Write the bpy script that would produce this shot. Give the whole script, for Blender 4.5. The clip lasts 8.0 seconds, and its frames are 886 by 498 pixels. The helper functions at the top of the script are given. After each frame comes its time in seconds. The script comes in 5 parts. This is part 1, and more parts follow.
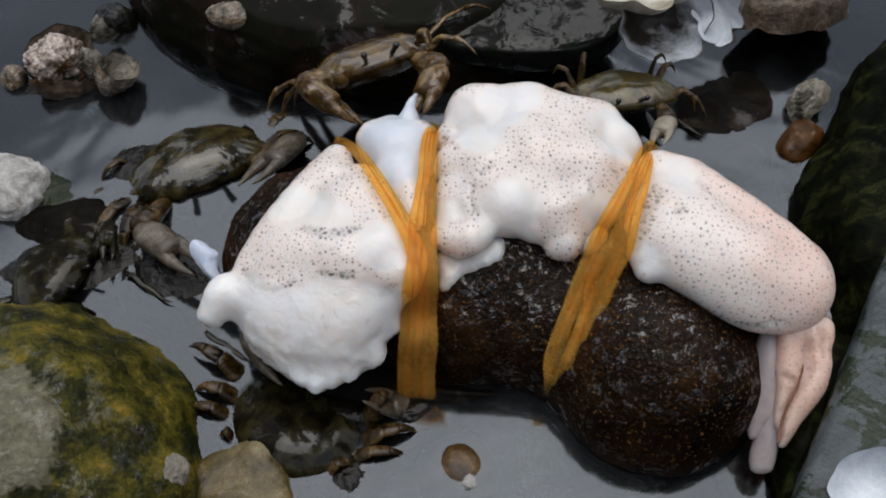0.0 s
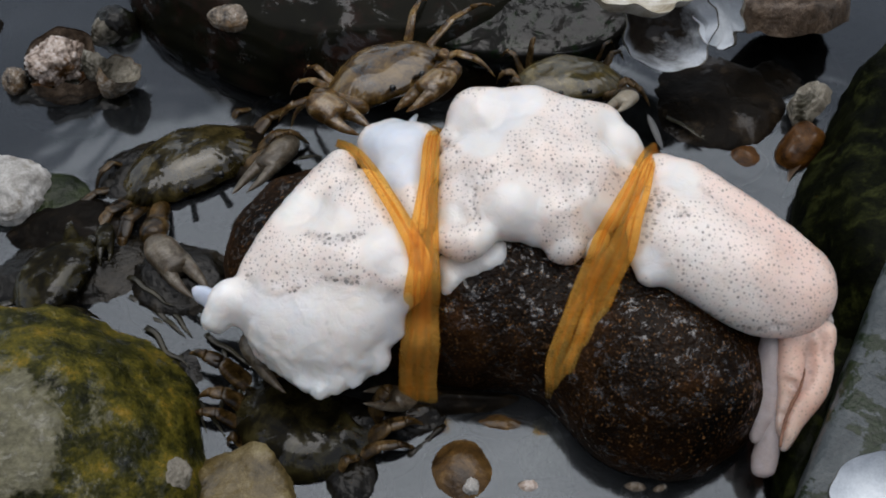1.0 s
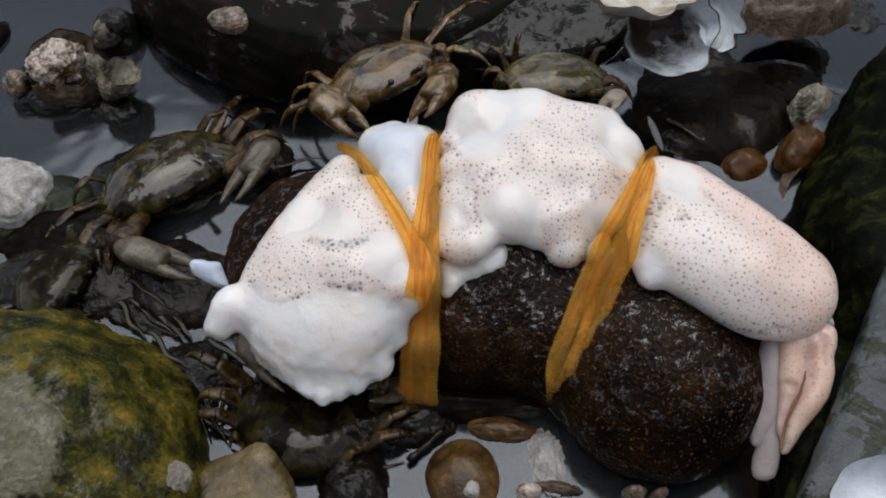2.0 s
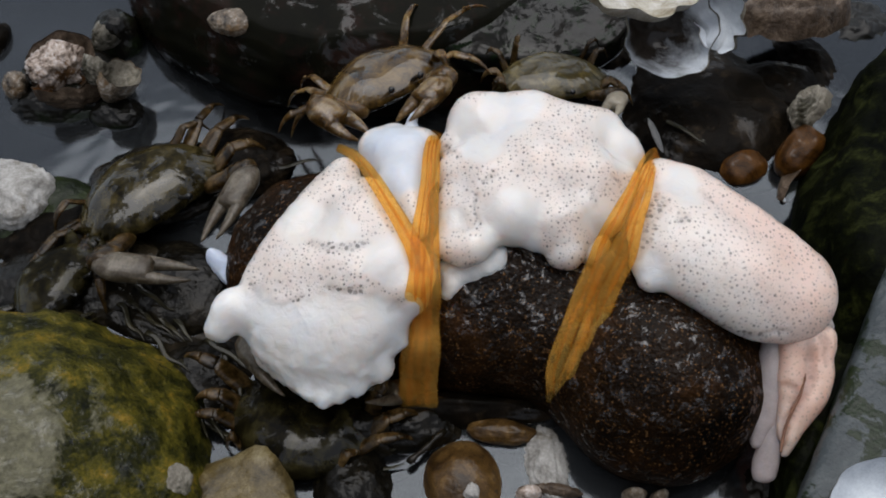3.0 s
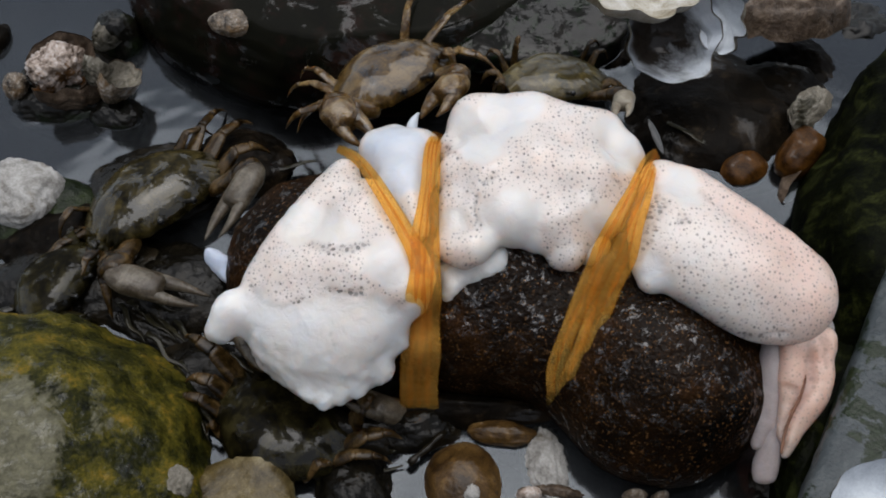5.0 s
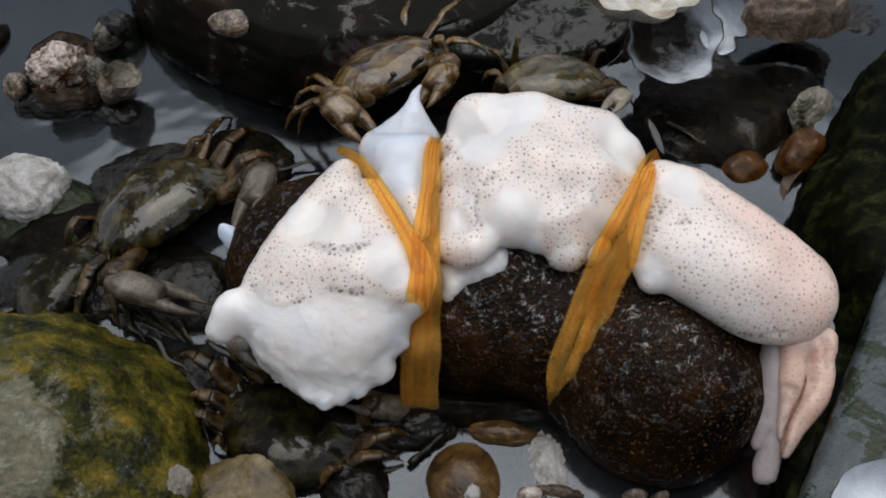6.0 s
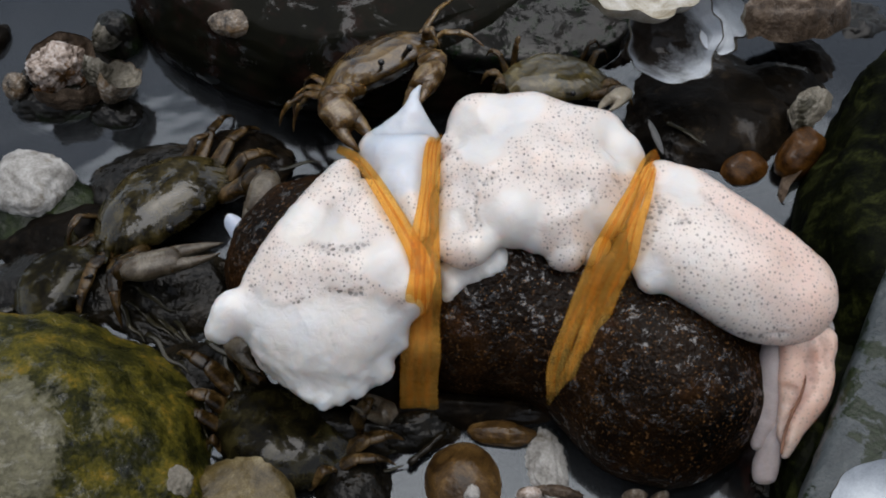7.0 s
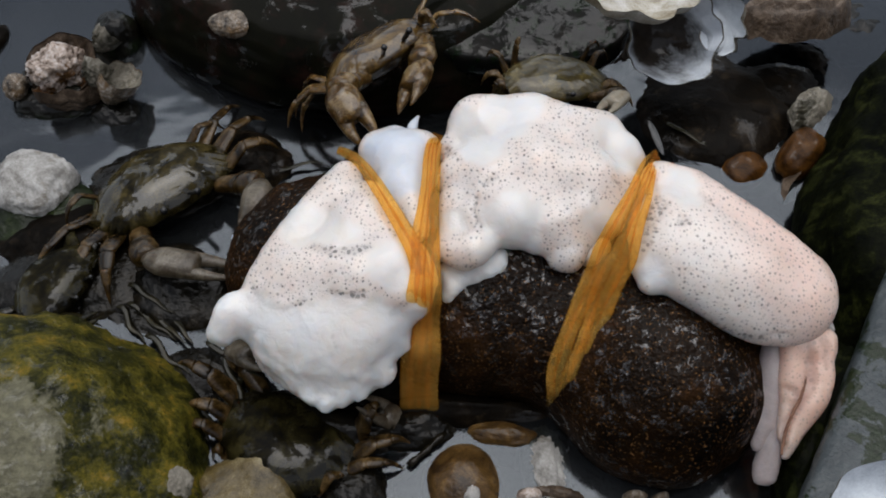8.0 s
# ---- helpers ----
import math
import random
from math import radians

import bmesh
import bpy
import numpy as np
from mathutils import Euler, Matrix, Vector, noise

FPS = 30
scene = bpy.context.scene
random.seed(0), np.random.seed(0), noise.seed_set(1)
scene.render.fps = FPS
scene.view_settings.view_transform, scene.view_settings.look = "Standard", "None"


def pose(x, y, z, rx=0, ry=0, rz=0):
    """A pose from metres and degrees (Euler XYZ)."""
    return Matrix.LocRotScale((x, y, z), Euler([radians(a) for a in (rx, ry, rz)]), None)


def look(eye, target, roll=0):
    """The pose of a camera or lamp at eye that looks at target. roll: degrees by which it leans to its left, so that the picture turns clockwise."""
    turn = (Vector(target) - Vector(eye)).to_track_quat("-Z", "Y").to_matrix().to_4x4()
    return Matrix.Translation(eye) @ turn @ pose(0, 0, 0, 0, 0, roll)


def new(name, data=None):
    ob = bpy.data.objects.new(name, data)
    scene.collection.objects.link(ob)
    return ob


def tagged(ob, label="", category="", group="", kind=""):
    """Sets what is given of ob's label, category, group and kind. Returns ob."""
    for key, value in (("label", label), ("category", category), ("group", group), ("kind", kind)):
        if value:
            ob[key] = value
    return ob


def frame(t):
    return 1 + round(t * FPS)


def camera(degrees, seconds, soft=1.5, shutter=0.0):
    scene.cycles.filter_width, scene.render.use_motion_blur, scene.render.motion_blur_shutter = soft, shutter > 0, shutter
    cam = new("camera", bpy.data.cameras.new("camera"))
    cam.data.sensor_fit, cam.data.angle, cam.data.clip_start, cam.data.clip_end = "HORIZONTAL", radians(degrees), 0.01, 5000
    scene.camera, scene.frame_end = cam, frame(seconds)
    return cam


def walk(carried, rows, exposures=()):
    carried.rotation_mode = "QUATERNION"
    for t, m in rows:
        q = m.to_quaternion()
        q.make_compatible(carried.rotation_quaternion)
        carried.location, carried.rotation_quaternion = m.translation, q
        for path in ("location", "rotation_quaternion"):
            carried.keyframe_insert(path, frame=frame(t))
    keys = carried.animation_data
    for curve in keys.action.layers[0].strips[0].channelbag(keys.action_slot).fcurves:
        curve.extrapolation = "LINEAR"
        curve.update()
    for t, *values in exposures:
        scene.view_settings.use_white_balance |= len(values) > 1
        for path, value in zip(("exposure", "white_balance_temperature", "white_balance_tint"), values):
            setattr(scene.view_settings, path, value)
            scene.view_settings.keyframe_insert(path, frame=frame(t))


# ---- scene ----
cam = camera(50.0, 8.0, soft=1.9)
CAMERA_ROWS = [
    (0.0, look((0.00048, -0.11720, 0.18424), (0.00048, -0.00147, 0.01897))),
    (0.5, look((0.00036, -0.11700, 0.18437), (0.00036, -0.00128, 0.01911))),
    (1.0, look((0.00012, -0.11661, 0.18465), (0.00012, -0.00088, 0.01938))),
    (1.5, look((0.00000, -0.11636, 0.18482), (0.00000, -0.00064, 0.01955))),
    (3.0, look((0.00000, -0.11577, 0.18523), (0.00000, -0.00005, 0.01997))),
    (3.5, look((0.00000, -0.11572, 0.18527), (0.00000, 0.00000, 0.02000))),
    (4.0, look((0.00000, -0.11557, 0.18537), (0.00000, 0.00015, 0.02010))),
    (4.5, look((-0.00002, -0.11555, 0.18539), (-0.00002, 0.00017, 0.02012))),
    (6.0, look((-0.00014, -0.11553, 0.18541), (-0.00014, 0.00020, 0.02014))),
    (6.5, look((-0.00012, -0.11553, 0.18541), (-0.00012, 0.00020, 0.02014))),
    (7.0, look((-0.00007, -0.11550, 0.18543), (-0.00007, 0.00023, 0.02016))),
    (7.5, look((-0.00004, -0.11543, 0.18547), (-0.00004, 0.00029, 0.02021))),
    (8.0, look((-0.00010, -0.11533, 0.18554), (-0.00010, 0.00039, 0.02028))),
]
walk(cam, CAMERA_ROWS)

# ---- light: an overcast sky over a shore pool ----
world = bpy.data.worlds.new("overcast_sky")
scene.world = world
world.use_nodes = True
wn, wl = world.node_tree.nodes, world.node_tree.links
sky = wn.new("ShaderNodeTexSky")
sky.sky_type = "NISHITA"
sky.sun_disc = False
sky.sun_elevation = radians(79)
sky.sun_rotation = radians(2)
sky.air_density = 1.0
sky.dust_density = 1.5
grey = wn.new("ShaderNodeHueSaturation")
grey.inputs["Saturation"].default_value = 0.36
wl.new(sky.outputs[0], grey.inputs["Color"])
wl.new(grey.outputs[0], wn["Background"].inputs["Color"])
wn["Background"].inputs["Strength"].default_value = 0.122
sun = new("sun", bpy.data.lights.new("sun", "SUN"))
sun.data.energy = 1.5
sun.data.angle = radians(72)
sun.data.color = (1.0, 0.985, 0.98)
sun.matrix_basis = look((0.013, 0.190, 0.982), (0, 0, 0))
scene.view_settings.exposure = 0.30


# ---- materials ----
def nodes_of(m):
    m.use_nodes = True
    return m.node_tree.nodes, m.node_tree.links, m.node_tree.nodes["Principled BSDF"]


def ramp(n, stops):
    r = n.new("ShaderNodeValToRGB")
    while len(r.color_ramp.elements) < len(stops):
        r.color_ramp.elements.new(0.5)
    for e, (at, c) in zip(r.color_ramp.elements, stops):
        e.position, e.color = at, (*c, 1)
    return r


def noisy(n, l, scale, detail=6, rough=0.6, distort=0.0, coord=None):
    t = n.new("ShaderNodeTexNoise")
    t.inputs["Scale"].default_value, t.inputs["Detail"].default_value = scale, detail
    t.inputs["Roughness"].default_value, t.inputs["Distortion"].default_value = rough, distort
    if coord:
        l.new(coord, t.inputs["Vector"])
    return t


def surface(name, stops, scale, rough=0.5, bump=0.3, fine=2500, coat=0.0, coat_ior=1.4, coat_rough=0.05, sss=0.0, distort=0.6,
            blotch=None, blotch_scale=60, blotch_at=(0.5, 0.6), metal=0.0, deep=0.0007, pit=800, film=None, spec=None, bare=None):
    """A natural surface: mottling at two scales, blotches of a second colour, grain relief, and a wet film."""
    m = bpy.data.materials.new(name)
    n, l, b = nodes_of(m)
    at = n.new("ShaderNodeTexCoord").outputs["Object"]
    big = noisy(n, l, scale, 7, 0.62, distort, at)
    small = noisy(n, l, fine, 4, 0.7, 0, at)
    blend = n.new("ShaderNodeMath")
    blend.operation = "MULTIPLY_ADD"
    l.new(small.outputs["Fac"], blend.inputs[0])
    blend.inputs[1].default_value = 0.35
    l.new(big.outputs["Fac"], blend.inputs[2])
    shift = n.new("ShaderNodeMath")
    shift.operation = "SUBTRACT"
    l.new(blend.outputs[0], shift.inputs[0])
    shift.inputs[1].default_value = 0.175
    col = ramp(n, stops)
    l.new(shift.outputs[0], col.inputs[0])
    out = col.outputs[0]
    if blotch:
        spot = noisy(n, l, blotch_scale, 7, 0.68, 0.25, at)
        mask = ramp(n, [(blotch_at[0], (0, 0, 0)), (blotch_at[1], (1, 1, 1))])
        value = spot.outputs["Fac"]
        if bare:
            away = n.new("ShaderNodeVectorMath")
            away.operation = "DISTANCE"
            l.new(at, away.inputs[0])
            away.inputs[1].default_value = bare[:3]
            near = n.new("ShaderNodeMapRange")
            l.new(away.outputs["Value"], near.inputs[0])
            near.inputs[1].default_value, near.inputs[2].default_value = 0.0, bare[3]
            near.inputs[3].default_value, near.inputs[4].default_value = 0.3, -0.18
            added = n.new("ShaderNodeMath")
            l.new(value, added.inputs[0])
            l.new(near.outputs[0], added.inputs[1])
            value = added.outputs[0]
        l.new(value, mask.inputs[0])
        mix = n.new("ShaderNodeMix")
        mix.data_type = "RGBA"
        l.new(mask.outputs[0], mix.inputs[0])
        l.new(out, mix.inputs[6])
        tone = noisy(n, l, fine * 0.4, 4, 0.7, 0, at)
        two = ramp(n, [(0.3, [c * 0.55 for c in blotch]), (0.7, [min(1, c * 1.35) for c in blotch])])
        l.new(tone.outputs["Fac"], two.inputs[0])
        l.new(two.outputs[0], mix.inputs[7])
        out = mix.outputs[2]
    l.new(out, b.inputs["Base Color"])
    b.inputs["Roughness"].default_value = rough
    b.inputs["Metallic"].default_value = metal
    b.inputs["Coat Weight"].default_value = coat
    b.inputs["Specular IOR Level"].default_value = spec if spec is not None else 0.08 if coat > 0.1 else 0.35
    b.inputs["Coat IOR"].default_value = coat_ior
    b.inputs["Coat Roughness"].default_value = coat_rough
    b.inputs["Subsurface Weight"].default_value = sss
    b.inputs["Subsurface Radius"].default_value = (1.0, 0.7, 0.5)
    b.inputs["Subsurface Scale"].default_value = 0.002
    if film:
        wet = noisy(n, l, film[0], 9, film[2] if len(film) > 2 else 0.6, 0.5, at)
        patch = ramp(n, [(film[1], (0.06, 0.06, 0.06)), (film[1] + 0.05, (1, 1, 1))])
        l.new(wet.outputs["Fac"], patch.inputs[0])
        l.new(patch.outputs[0], b.inputs["Coat Weight"])
    relief = n.new("ShaderNodeBump")
    relief.inputs["Strength"].default_value = bump
    relief.inputs["Distance"].default_value = deep
    pits = noisy(n, l, pit, 2, 0.5, 0.2, at)
    high = n.new("ShaderNodeMath")
    high.operation = "MULTIPLY_ADD"
    l.new(pits.outputs["Fac"], high.inputs[0])
    high.inputs[1].default_value = 0.7
    l.new(big.outputs["Fac"], high.inputs[2])
    l.new(high.outputs[0], relief.inputs["Height"])
    l.new(relief.outputs[0], b.inputs["Normal"])
    l.new(relief.outputs[0], b.inputs["Coat Normal"])
    return m


def flesh_material(name, pink=0.5, dots=0.9, cool=(1, 1, 1)):
    """Soaked white meat. The mesh says where its thin speckled skin is left, where dark pigments gather and crease
    shade is painted, and how pink it is.
    """
    m = bpy.data.materials.new(name)
    n, l, b = nodes_of(m)
    at = n.new("ShaderNodeTexCoord").outputs["Object"]
    mark = n.new("ShaderNodeAttribute")
    mark.attribute_name = "skin"
    part_of = n.new("ShaderNodeSeparateColor")
    l.new(mark.outputs["Color"], part_of.inputs[0])
    skin, pigment_crease, blush = part_of.outputs

    def calc(kind, x, y, clamp=False):
        node = n.new("ShaderNodeMath")
        node.operation, node.use_clamp = kind, clamp
        for slot, v in zip(node.inputs, (x, y)):
            if isinstance(v, (int, float)):
                slot.default_value = v
            else:
                l.new(v, slot)
        return node.outputs[0]

    def blend(k, x, y):
        node = n.new("ShaderNodeMix")
        node.data_type = "RGBA"
        for slot, v in ((node.inputs[0], k), (node.inputs[6], x), (node.inputs[7], y)):
            if isinstance(v, tuple):
                slot.default_value = (*v, 1)
            elif isinstance(v, (int, float)):
                slot.default_value = v
            else:
                l.new(v, slot)
        return node.outputs[2]

    tone = noisy(n, l, 70, 5, 0.6, 0.5, at)
    bare = ramp(n, [(0.3, (0.64, 0.645, 0.66)), (0.5, (0.68, 0.66, 0.64)), (0.7, (0.69, 0.645, 0.595))])
    l.new(tone.outputs["Fac"], bare.inputs[0])
    warm = ramp(n, [(0.3, (0.685, 0.652, 0.622)), (0.5, (0.68, 0.627, 0.588)), (0.7, (0.675, 0.59, 0.535))])
    l.new(noisy(n, l, 120, 5, 0.65, 0.4, at).outputs["Fac"], warm.inputs[0])
    rosy = blend(calc("MULTIPLY", blush, pink), warm.outputs[0], (0.7, 0.46, 0.37))
    chill = n.new("ShaderNodeMix")
    chill.data_type, chill.blend_type = "RGBA", "MULTIPLY"
    chill.inputs[0].default_value, chill.inputs[7].default_value = 1.0, (*cool, 1)
    l.new(bare.outputs[0], chill.inputs[6])
    out = blend(skin, chill.outputs[2], rosy)

    lay = n.new("ShaderNodeMapping")
    lay.inputs["Rotation"].default_value = (radians(-35), 0, 0)
    push = n.new("ShaderNodeVectorMath")
    push.operation = "MULTIPLY_ADD"
    l.new(noisy(n, l, 110, 2, 0.5, 0, at).outputs["Color"], push.inputs[0])
    push.inputs[1].default_value = (0.0022, 0.0022, 0.0022)
    l.new(at, push.inputs[2])
    l.new(push.outputs[0], lay.inputs["Vector"])
    total = None
    for scale, small, large, strength in ((880, 0.09, 0.25, 1.0), (1400, -0.02, 0.2, 0.8)):
        cells = n.new("ShaderNodeTexVoronoi")
        cells.voronoi_dimensions = "2D"
        cells.inputs["Scale"].default_value, cells.inputs["Randomness"].default_value = scale, 0.85
        l.new(lay.outputs[0], cells.inputs["Vector"])
        pick = n.new("ShaderNodeSeparateColor")
        l.new(cells.outputs["Color"], pick.inputs[0])
        size = n.new("ShaderNodeMapRange")
        l.new(pick.outputs[0], size.inputs[0])
        size.inputs[3].default_value, size.inputs[4].default_value = small, large
        grown = calc("ADD", size.outputs[0], calc("MULTIPLY", pigment_crease, 0.2))
        grown = calc("SUBTRACT", grown, calc("MULTIPLY", calc("SUBTRACT", 1.0, skin), 0.5))
        edge = n.new("ShaderNodeMapRange")
        l.new(calc("SUBTRACT", grown, cells.outputs["Distance"]), edge.inputs[0])
        edge.inputs[1].default_value, edge.inputs[2].default_value = -0.06, 0.1
        deep = n.new("ShaderNodeMapRange")
        l.new(pick.outputs[1], deep.inputs[0])
        deep.inputs[3].default_value, deep.inputs[4].default_value = 0.45 * strength, strength
        layer = calc("MULTIPLY", edge.outputs[0], deep.outputs[0])
        total = layer if total is None else calc("MAXIMUM", total, layer)
    line = calc("MULTIPLY", calc("MULTIPLY", pigment_crease, noisy(n, l, 900, 3, 0.7, 0, at).outputs["Fac"]), 0.4)
    total = calc("MAXIMUM", calc("MULTIPLY", total, dots), line, True)
    out = blend(total, out, (0.1, 0.095, 0.09))
    l.new(out, b.inputs["Base Color"])
    b.inputs["Roughness"].default_value = 0.4
    b.inputs["Subsurface Weight"].default_value = 0.8
    b.inputs["Subsurface Radius"].default_value = (1.0, 0.78, 0.64)
    b.inputs["Subsurface Scale"].default_value = 0.009
    b.inputs["Coat Weight"].default_value = 0.7
    b.inputs["Coat Roughness"].default_value = 0.09
    relief = n.new("ShaderNodeBump")
    relief.inputs["Strength"].default_value = 0.4
    relief.inputs["Distance"].default_value = 0.0007
    rough = noisy(n, l, 380, 5, 0.6, 0.6, at)
    l.new(rough.outputs["Fac"], relief.inputs["Height"])
    l.new(relief.outputs[0], b.inputs["Normal"])
    l.new(relief.outputs[0], b.inputs["Coat Normal"])
    return m


def water_material():
    m = bpy.data.materials.new("pool_water")
    m.use_nodes = True
    n, l = m.node_tree.nodes, m.node_tree.links
    n.clear()
    at = n.new("ShaderNodeTexCoord").outputs["Object"]
    relief = n.new("ShaderNodeBump")
    relief.inputs["Strength"].default_value = 0.16
    relief.inputs["Distance"].default_value = 0.005
    l.new(noisy(n, l, 22, 3, 0.5, 0.6, at).outputs["Fac"], relief.inputs["Height"])
    gloss = n.new("ShaderNodeBsdfGlossy")
    gloss.inputs["Roughness"].default_value = 0.1
    gloss.inputs["Color"].default_value = (0.84, 0.92, 1.0, 1)
    clear = n.new("ShaderNodeBsdfTransparent")
    clear.inputs["Color"].default_value = (0.17, 0.18, 0.16, 1)
    silt = n.new("ShaderNodeBsdfDiffuse")
    silt.inputs["Color"].default_value = (0.30, 0.33, 0.36, 1)
    cloud = ramp(n, [(0.42, (0.005, 0.005, 0.005)), (0.72, (0.06, 0.06, 0.06))])
    l.new(noisy(n, l, 14, 5, 0.6, 1.0, at).outputs["Fac"], cloud.inputs[0])
    body = n.new("ShaderNodeMixShader")
    l.new(cloud.outputs[0], body.inputs[0])
    l.new(clear.outputs[0], body.inputs[1])
    l.new(silt.outputs[0], body.inputs[2])
    fres = n.new("ShaderNodeFresnel")
    fres.inputs["IOR"].default_value = 1.65
    mix = n.new("ShaderNodeMixShader")
    l.new(relief.outputs[0], gloss.inputs["Normal"])
    l.new(relief.outputs[0], fres.inputs["Normal"])
    l.new(fres.outputs[0], mix.inputs[0])
    l.new(body.outputs[0], mix.inputs[1])
    l.new(gloss.outputs[0], mix.inputs[2])
    l.new(mix.outputs[0], n.new("ShaderNodeOutputMaterial").inputs[0])
    return m


FLESH = flesh_material("speckled_meat", pink=0.3)
FLESH_BLUE = flesh_material("bluish_meat", pink=0.2, cool=(0.8, 0.88, 1.0))
FLESH_PINK = flesh_material("pink_meat", pink=0.6, dots=0.8)
FLESH_ROSE = flesh_material("rose_meat", pink=1.1, dots=0.4)
WATER = water_material()
def clear_mix(m, share, tint):
    """Lets a share of the light pass straight through, tinted, as thin rubber and membranes do."""
    n, l = m.node_tree.nodes, m.node_tree.links
    through_it = n.new("ShaderNodeBsdfTransparent")
    through_it.inputs["Color"].default_value = (*tint, 1)
    mix = n.new("ShaderNodeMixShader")
    mix.inputs[0].default_value = share
    l.new(n["Principled BSDF"].outputs[0], mix.inputs[1])
    l.new(through_it.outputs[0], mix.inputs[2])
    l.new(mix.outputs[0], n["Material Output"].inputs[0])
    return m


RUBBER = clear_mix(surface("amber_rubber", [(0.3, (0.72, 0.36, 0.05)), (0.7, (0.95, 0.61, 0.16))], 260, 0.35, 0.35, 1200, coat=1.0, coat_rough=0.12, deep=0.0004), 0.8, (0.99, 0.78, 0.4))
BROWN_ROCK = surface("wet_brown_rock", [(0.32, (0.001, 0.0005, 0.0002)), (0.52, (0.0085, 0.0038, 0.0011)), (0.72, (0.038, 0.0155, 0.0042))], 60, 0.6, 0.9, 1500, distort=0.2,
                     coat=1.0, coat_ior=1.75, coat_rough=0.03, pit=1050, deep=0.0007, spec=0.03, film=(430, 0.54, 0.74), blotch=(0.15, 0.075, 0.028), blotch_scale=1500, blotch_at=(0.59, 0.65))
FILM_ROCK = surface("wet_filmed_rock", [(0.3, (0.0015, 0.0015, 0.001)), (0.55, (0.005, 0.005, 0.0025)), (0.8, (0.02, 0.011, 0.008))], 50, 0.5, 0.05,
                    coat=1.0, coat_ior=1.42, coat_rough=0.02, blotch=(0.012, 0.006, 0.004), blotch_scale=80, film=(75, 0.53, 0.72), deep=0.0004, spec=0.02)
SHEET_ROCK = surface("water_sheeted_rock", [(0.3, (0.0024, 0.0028, 0.0024)), (0.55, (0.008, 0.008, 0.0072)), (0.8, (0.02, 0.016, 0.0136))], 60, 0.5, 0.03,
                     coat=1.0, coat_ior=1.34, coat_rough=0.02, blotch=(0.004, 0.009, 0.003), blotch_scale=260, blotch_at=(0.53, 0.56), film=(150, 0.47, 0.8), deep=0.0003, spec=0.02)
BLACK_ROCK = surface("wet_black_rock", [(0.3, (0.002, 0.002, 0.0015)), (0.6, (0.007, 0.006, 0.004)), (0.85, (0.02, 0.014, 0.01))], 50, 0.45, 0.4,
                     coat=0.6, coat_ior=1.35, blotch=(0.007, 0.011, 0.004), blotch_scale=55)
GREEN_ROCK = surface("algae_black_rock", [(0.34, (0.0007, 0.001, 0.0004)), (0.52, (0.004, 0.005, 0.0014)), (0.7, (0.026, 0.03, 0.008))], 170, 0.6, 0.5, 1800,
                     coat=0.05, coat_rough=0.3, spec=0.02)
MOSS_ROCK = surface("mossy_olive_rock", [(0.34, (0.003, 0.004, 0.0007)), (0.46, (0.021, 0.021, 0.003)), (0.57, (0.075, 0.064, 0.008)), (0.7, (0.19, 0.12, 0.014))], 120, 0.6, 0.9, 1300,
                    coat=1.0, coat_ior=1.4, coat_rough=0.06, film=(330, 0.52, 0.75), deep=0.0008, pit=700, distort=0.2, blotch=(0.115, 0.108, 0.07), blotch_scale=110, blotch_at=(0.49, 0.58), bare=(0.0030, -0.0015, 0.0290, 0.0215))
SLAB_ROCK = surface("grey_slab_rock", [(0.34, (0.03713, 0.04517, 0.0495)), (0.52, (0.05569, 0.06559, 0.0693)), (0.7, (0.09277, 0.1021, 0.104))], 140, 0.45, 0.6, 2200,
                    coat=0.5, coat_rough=0.12, blotch=(0.01, 0.018, 0.006), blotch_scale=95, blotch_at=(0.52, 0.545), deep=0.0008, pit=900)
TAN_ROCK = surface("tan_stone", [(0.34, (0.0279, 0.01953, 0.00651)), (0.52, (0.1023, 0.0744, 0.0279)), (0.7, (0.2232, 0.186, 0.1023))], 110, 0.5, 0.5, coat=0.6, coat_rough=0.05)
OCHRE_ROCK = surface("ochre_pebble", [(0.34, (0.022, 0.011, 0.003)), (0.52, (0.075, 0.04, 0.011)), (0.7, (0.17, 0.1, 0.034))], 160, 0.5, 0.4, coat=0.6,
                     blotch=(0.05, 0.03, 0.015), blotch_scale=300, blotch_at=(0.58, 0.66))
AMBER_ROCK = surface("amber_brown_pebble", [(0.34, (0.0124, 0.00496, 0.00124)), (0.52, (0.0682, 0.0279, 0.00558)), (0.7, (0.1364, 0.062, 0.01488))], 130, 0.35, 0.15, coat=1.0, coat_ior=1.4, coat_rough=0.03, film=(180, 0.52, 0.7))
WHITE_ROCK = surface("white_stone", [(0.3, (0.11, 0.1, 0.085)), (0.5, (0.33, 0.32, 0.3)), (0.7, (0.52, 0.51, 0.49))], 110, 0.6, 0.6, 1500, coat=0.3, blotch=(0.16, 0.14, 0.11), blotch_scale=130, blotch_at=(0.55, 0.66))
PALE_ROCK = surface("pale_grey_rock", [(0.32, (0.072, 0.066, 0.057)), (0.52, (0.144, 0.138, 0.126)), (0.7, (0.24, 0.228, 0.21))], 90, 0.6, 0.5)
GREY_ROCK = surface("grey_pebble", [(0.3, (0.07, 0.07, 0.07)), (0.6, (0.14, 0.14, 0.14)), (0.8, (0.22, 0.22, 0.21))], 120, 0.5, 0.4, coat=0.6)
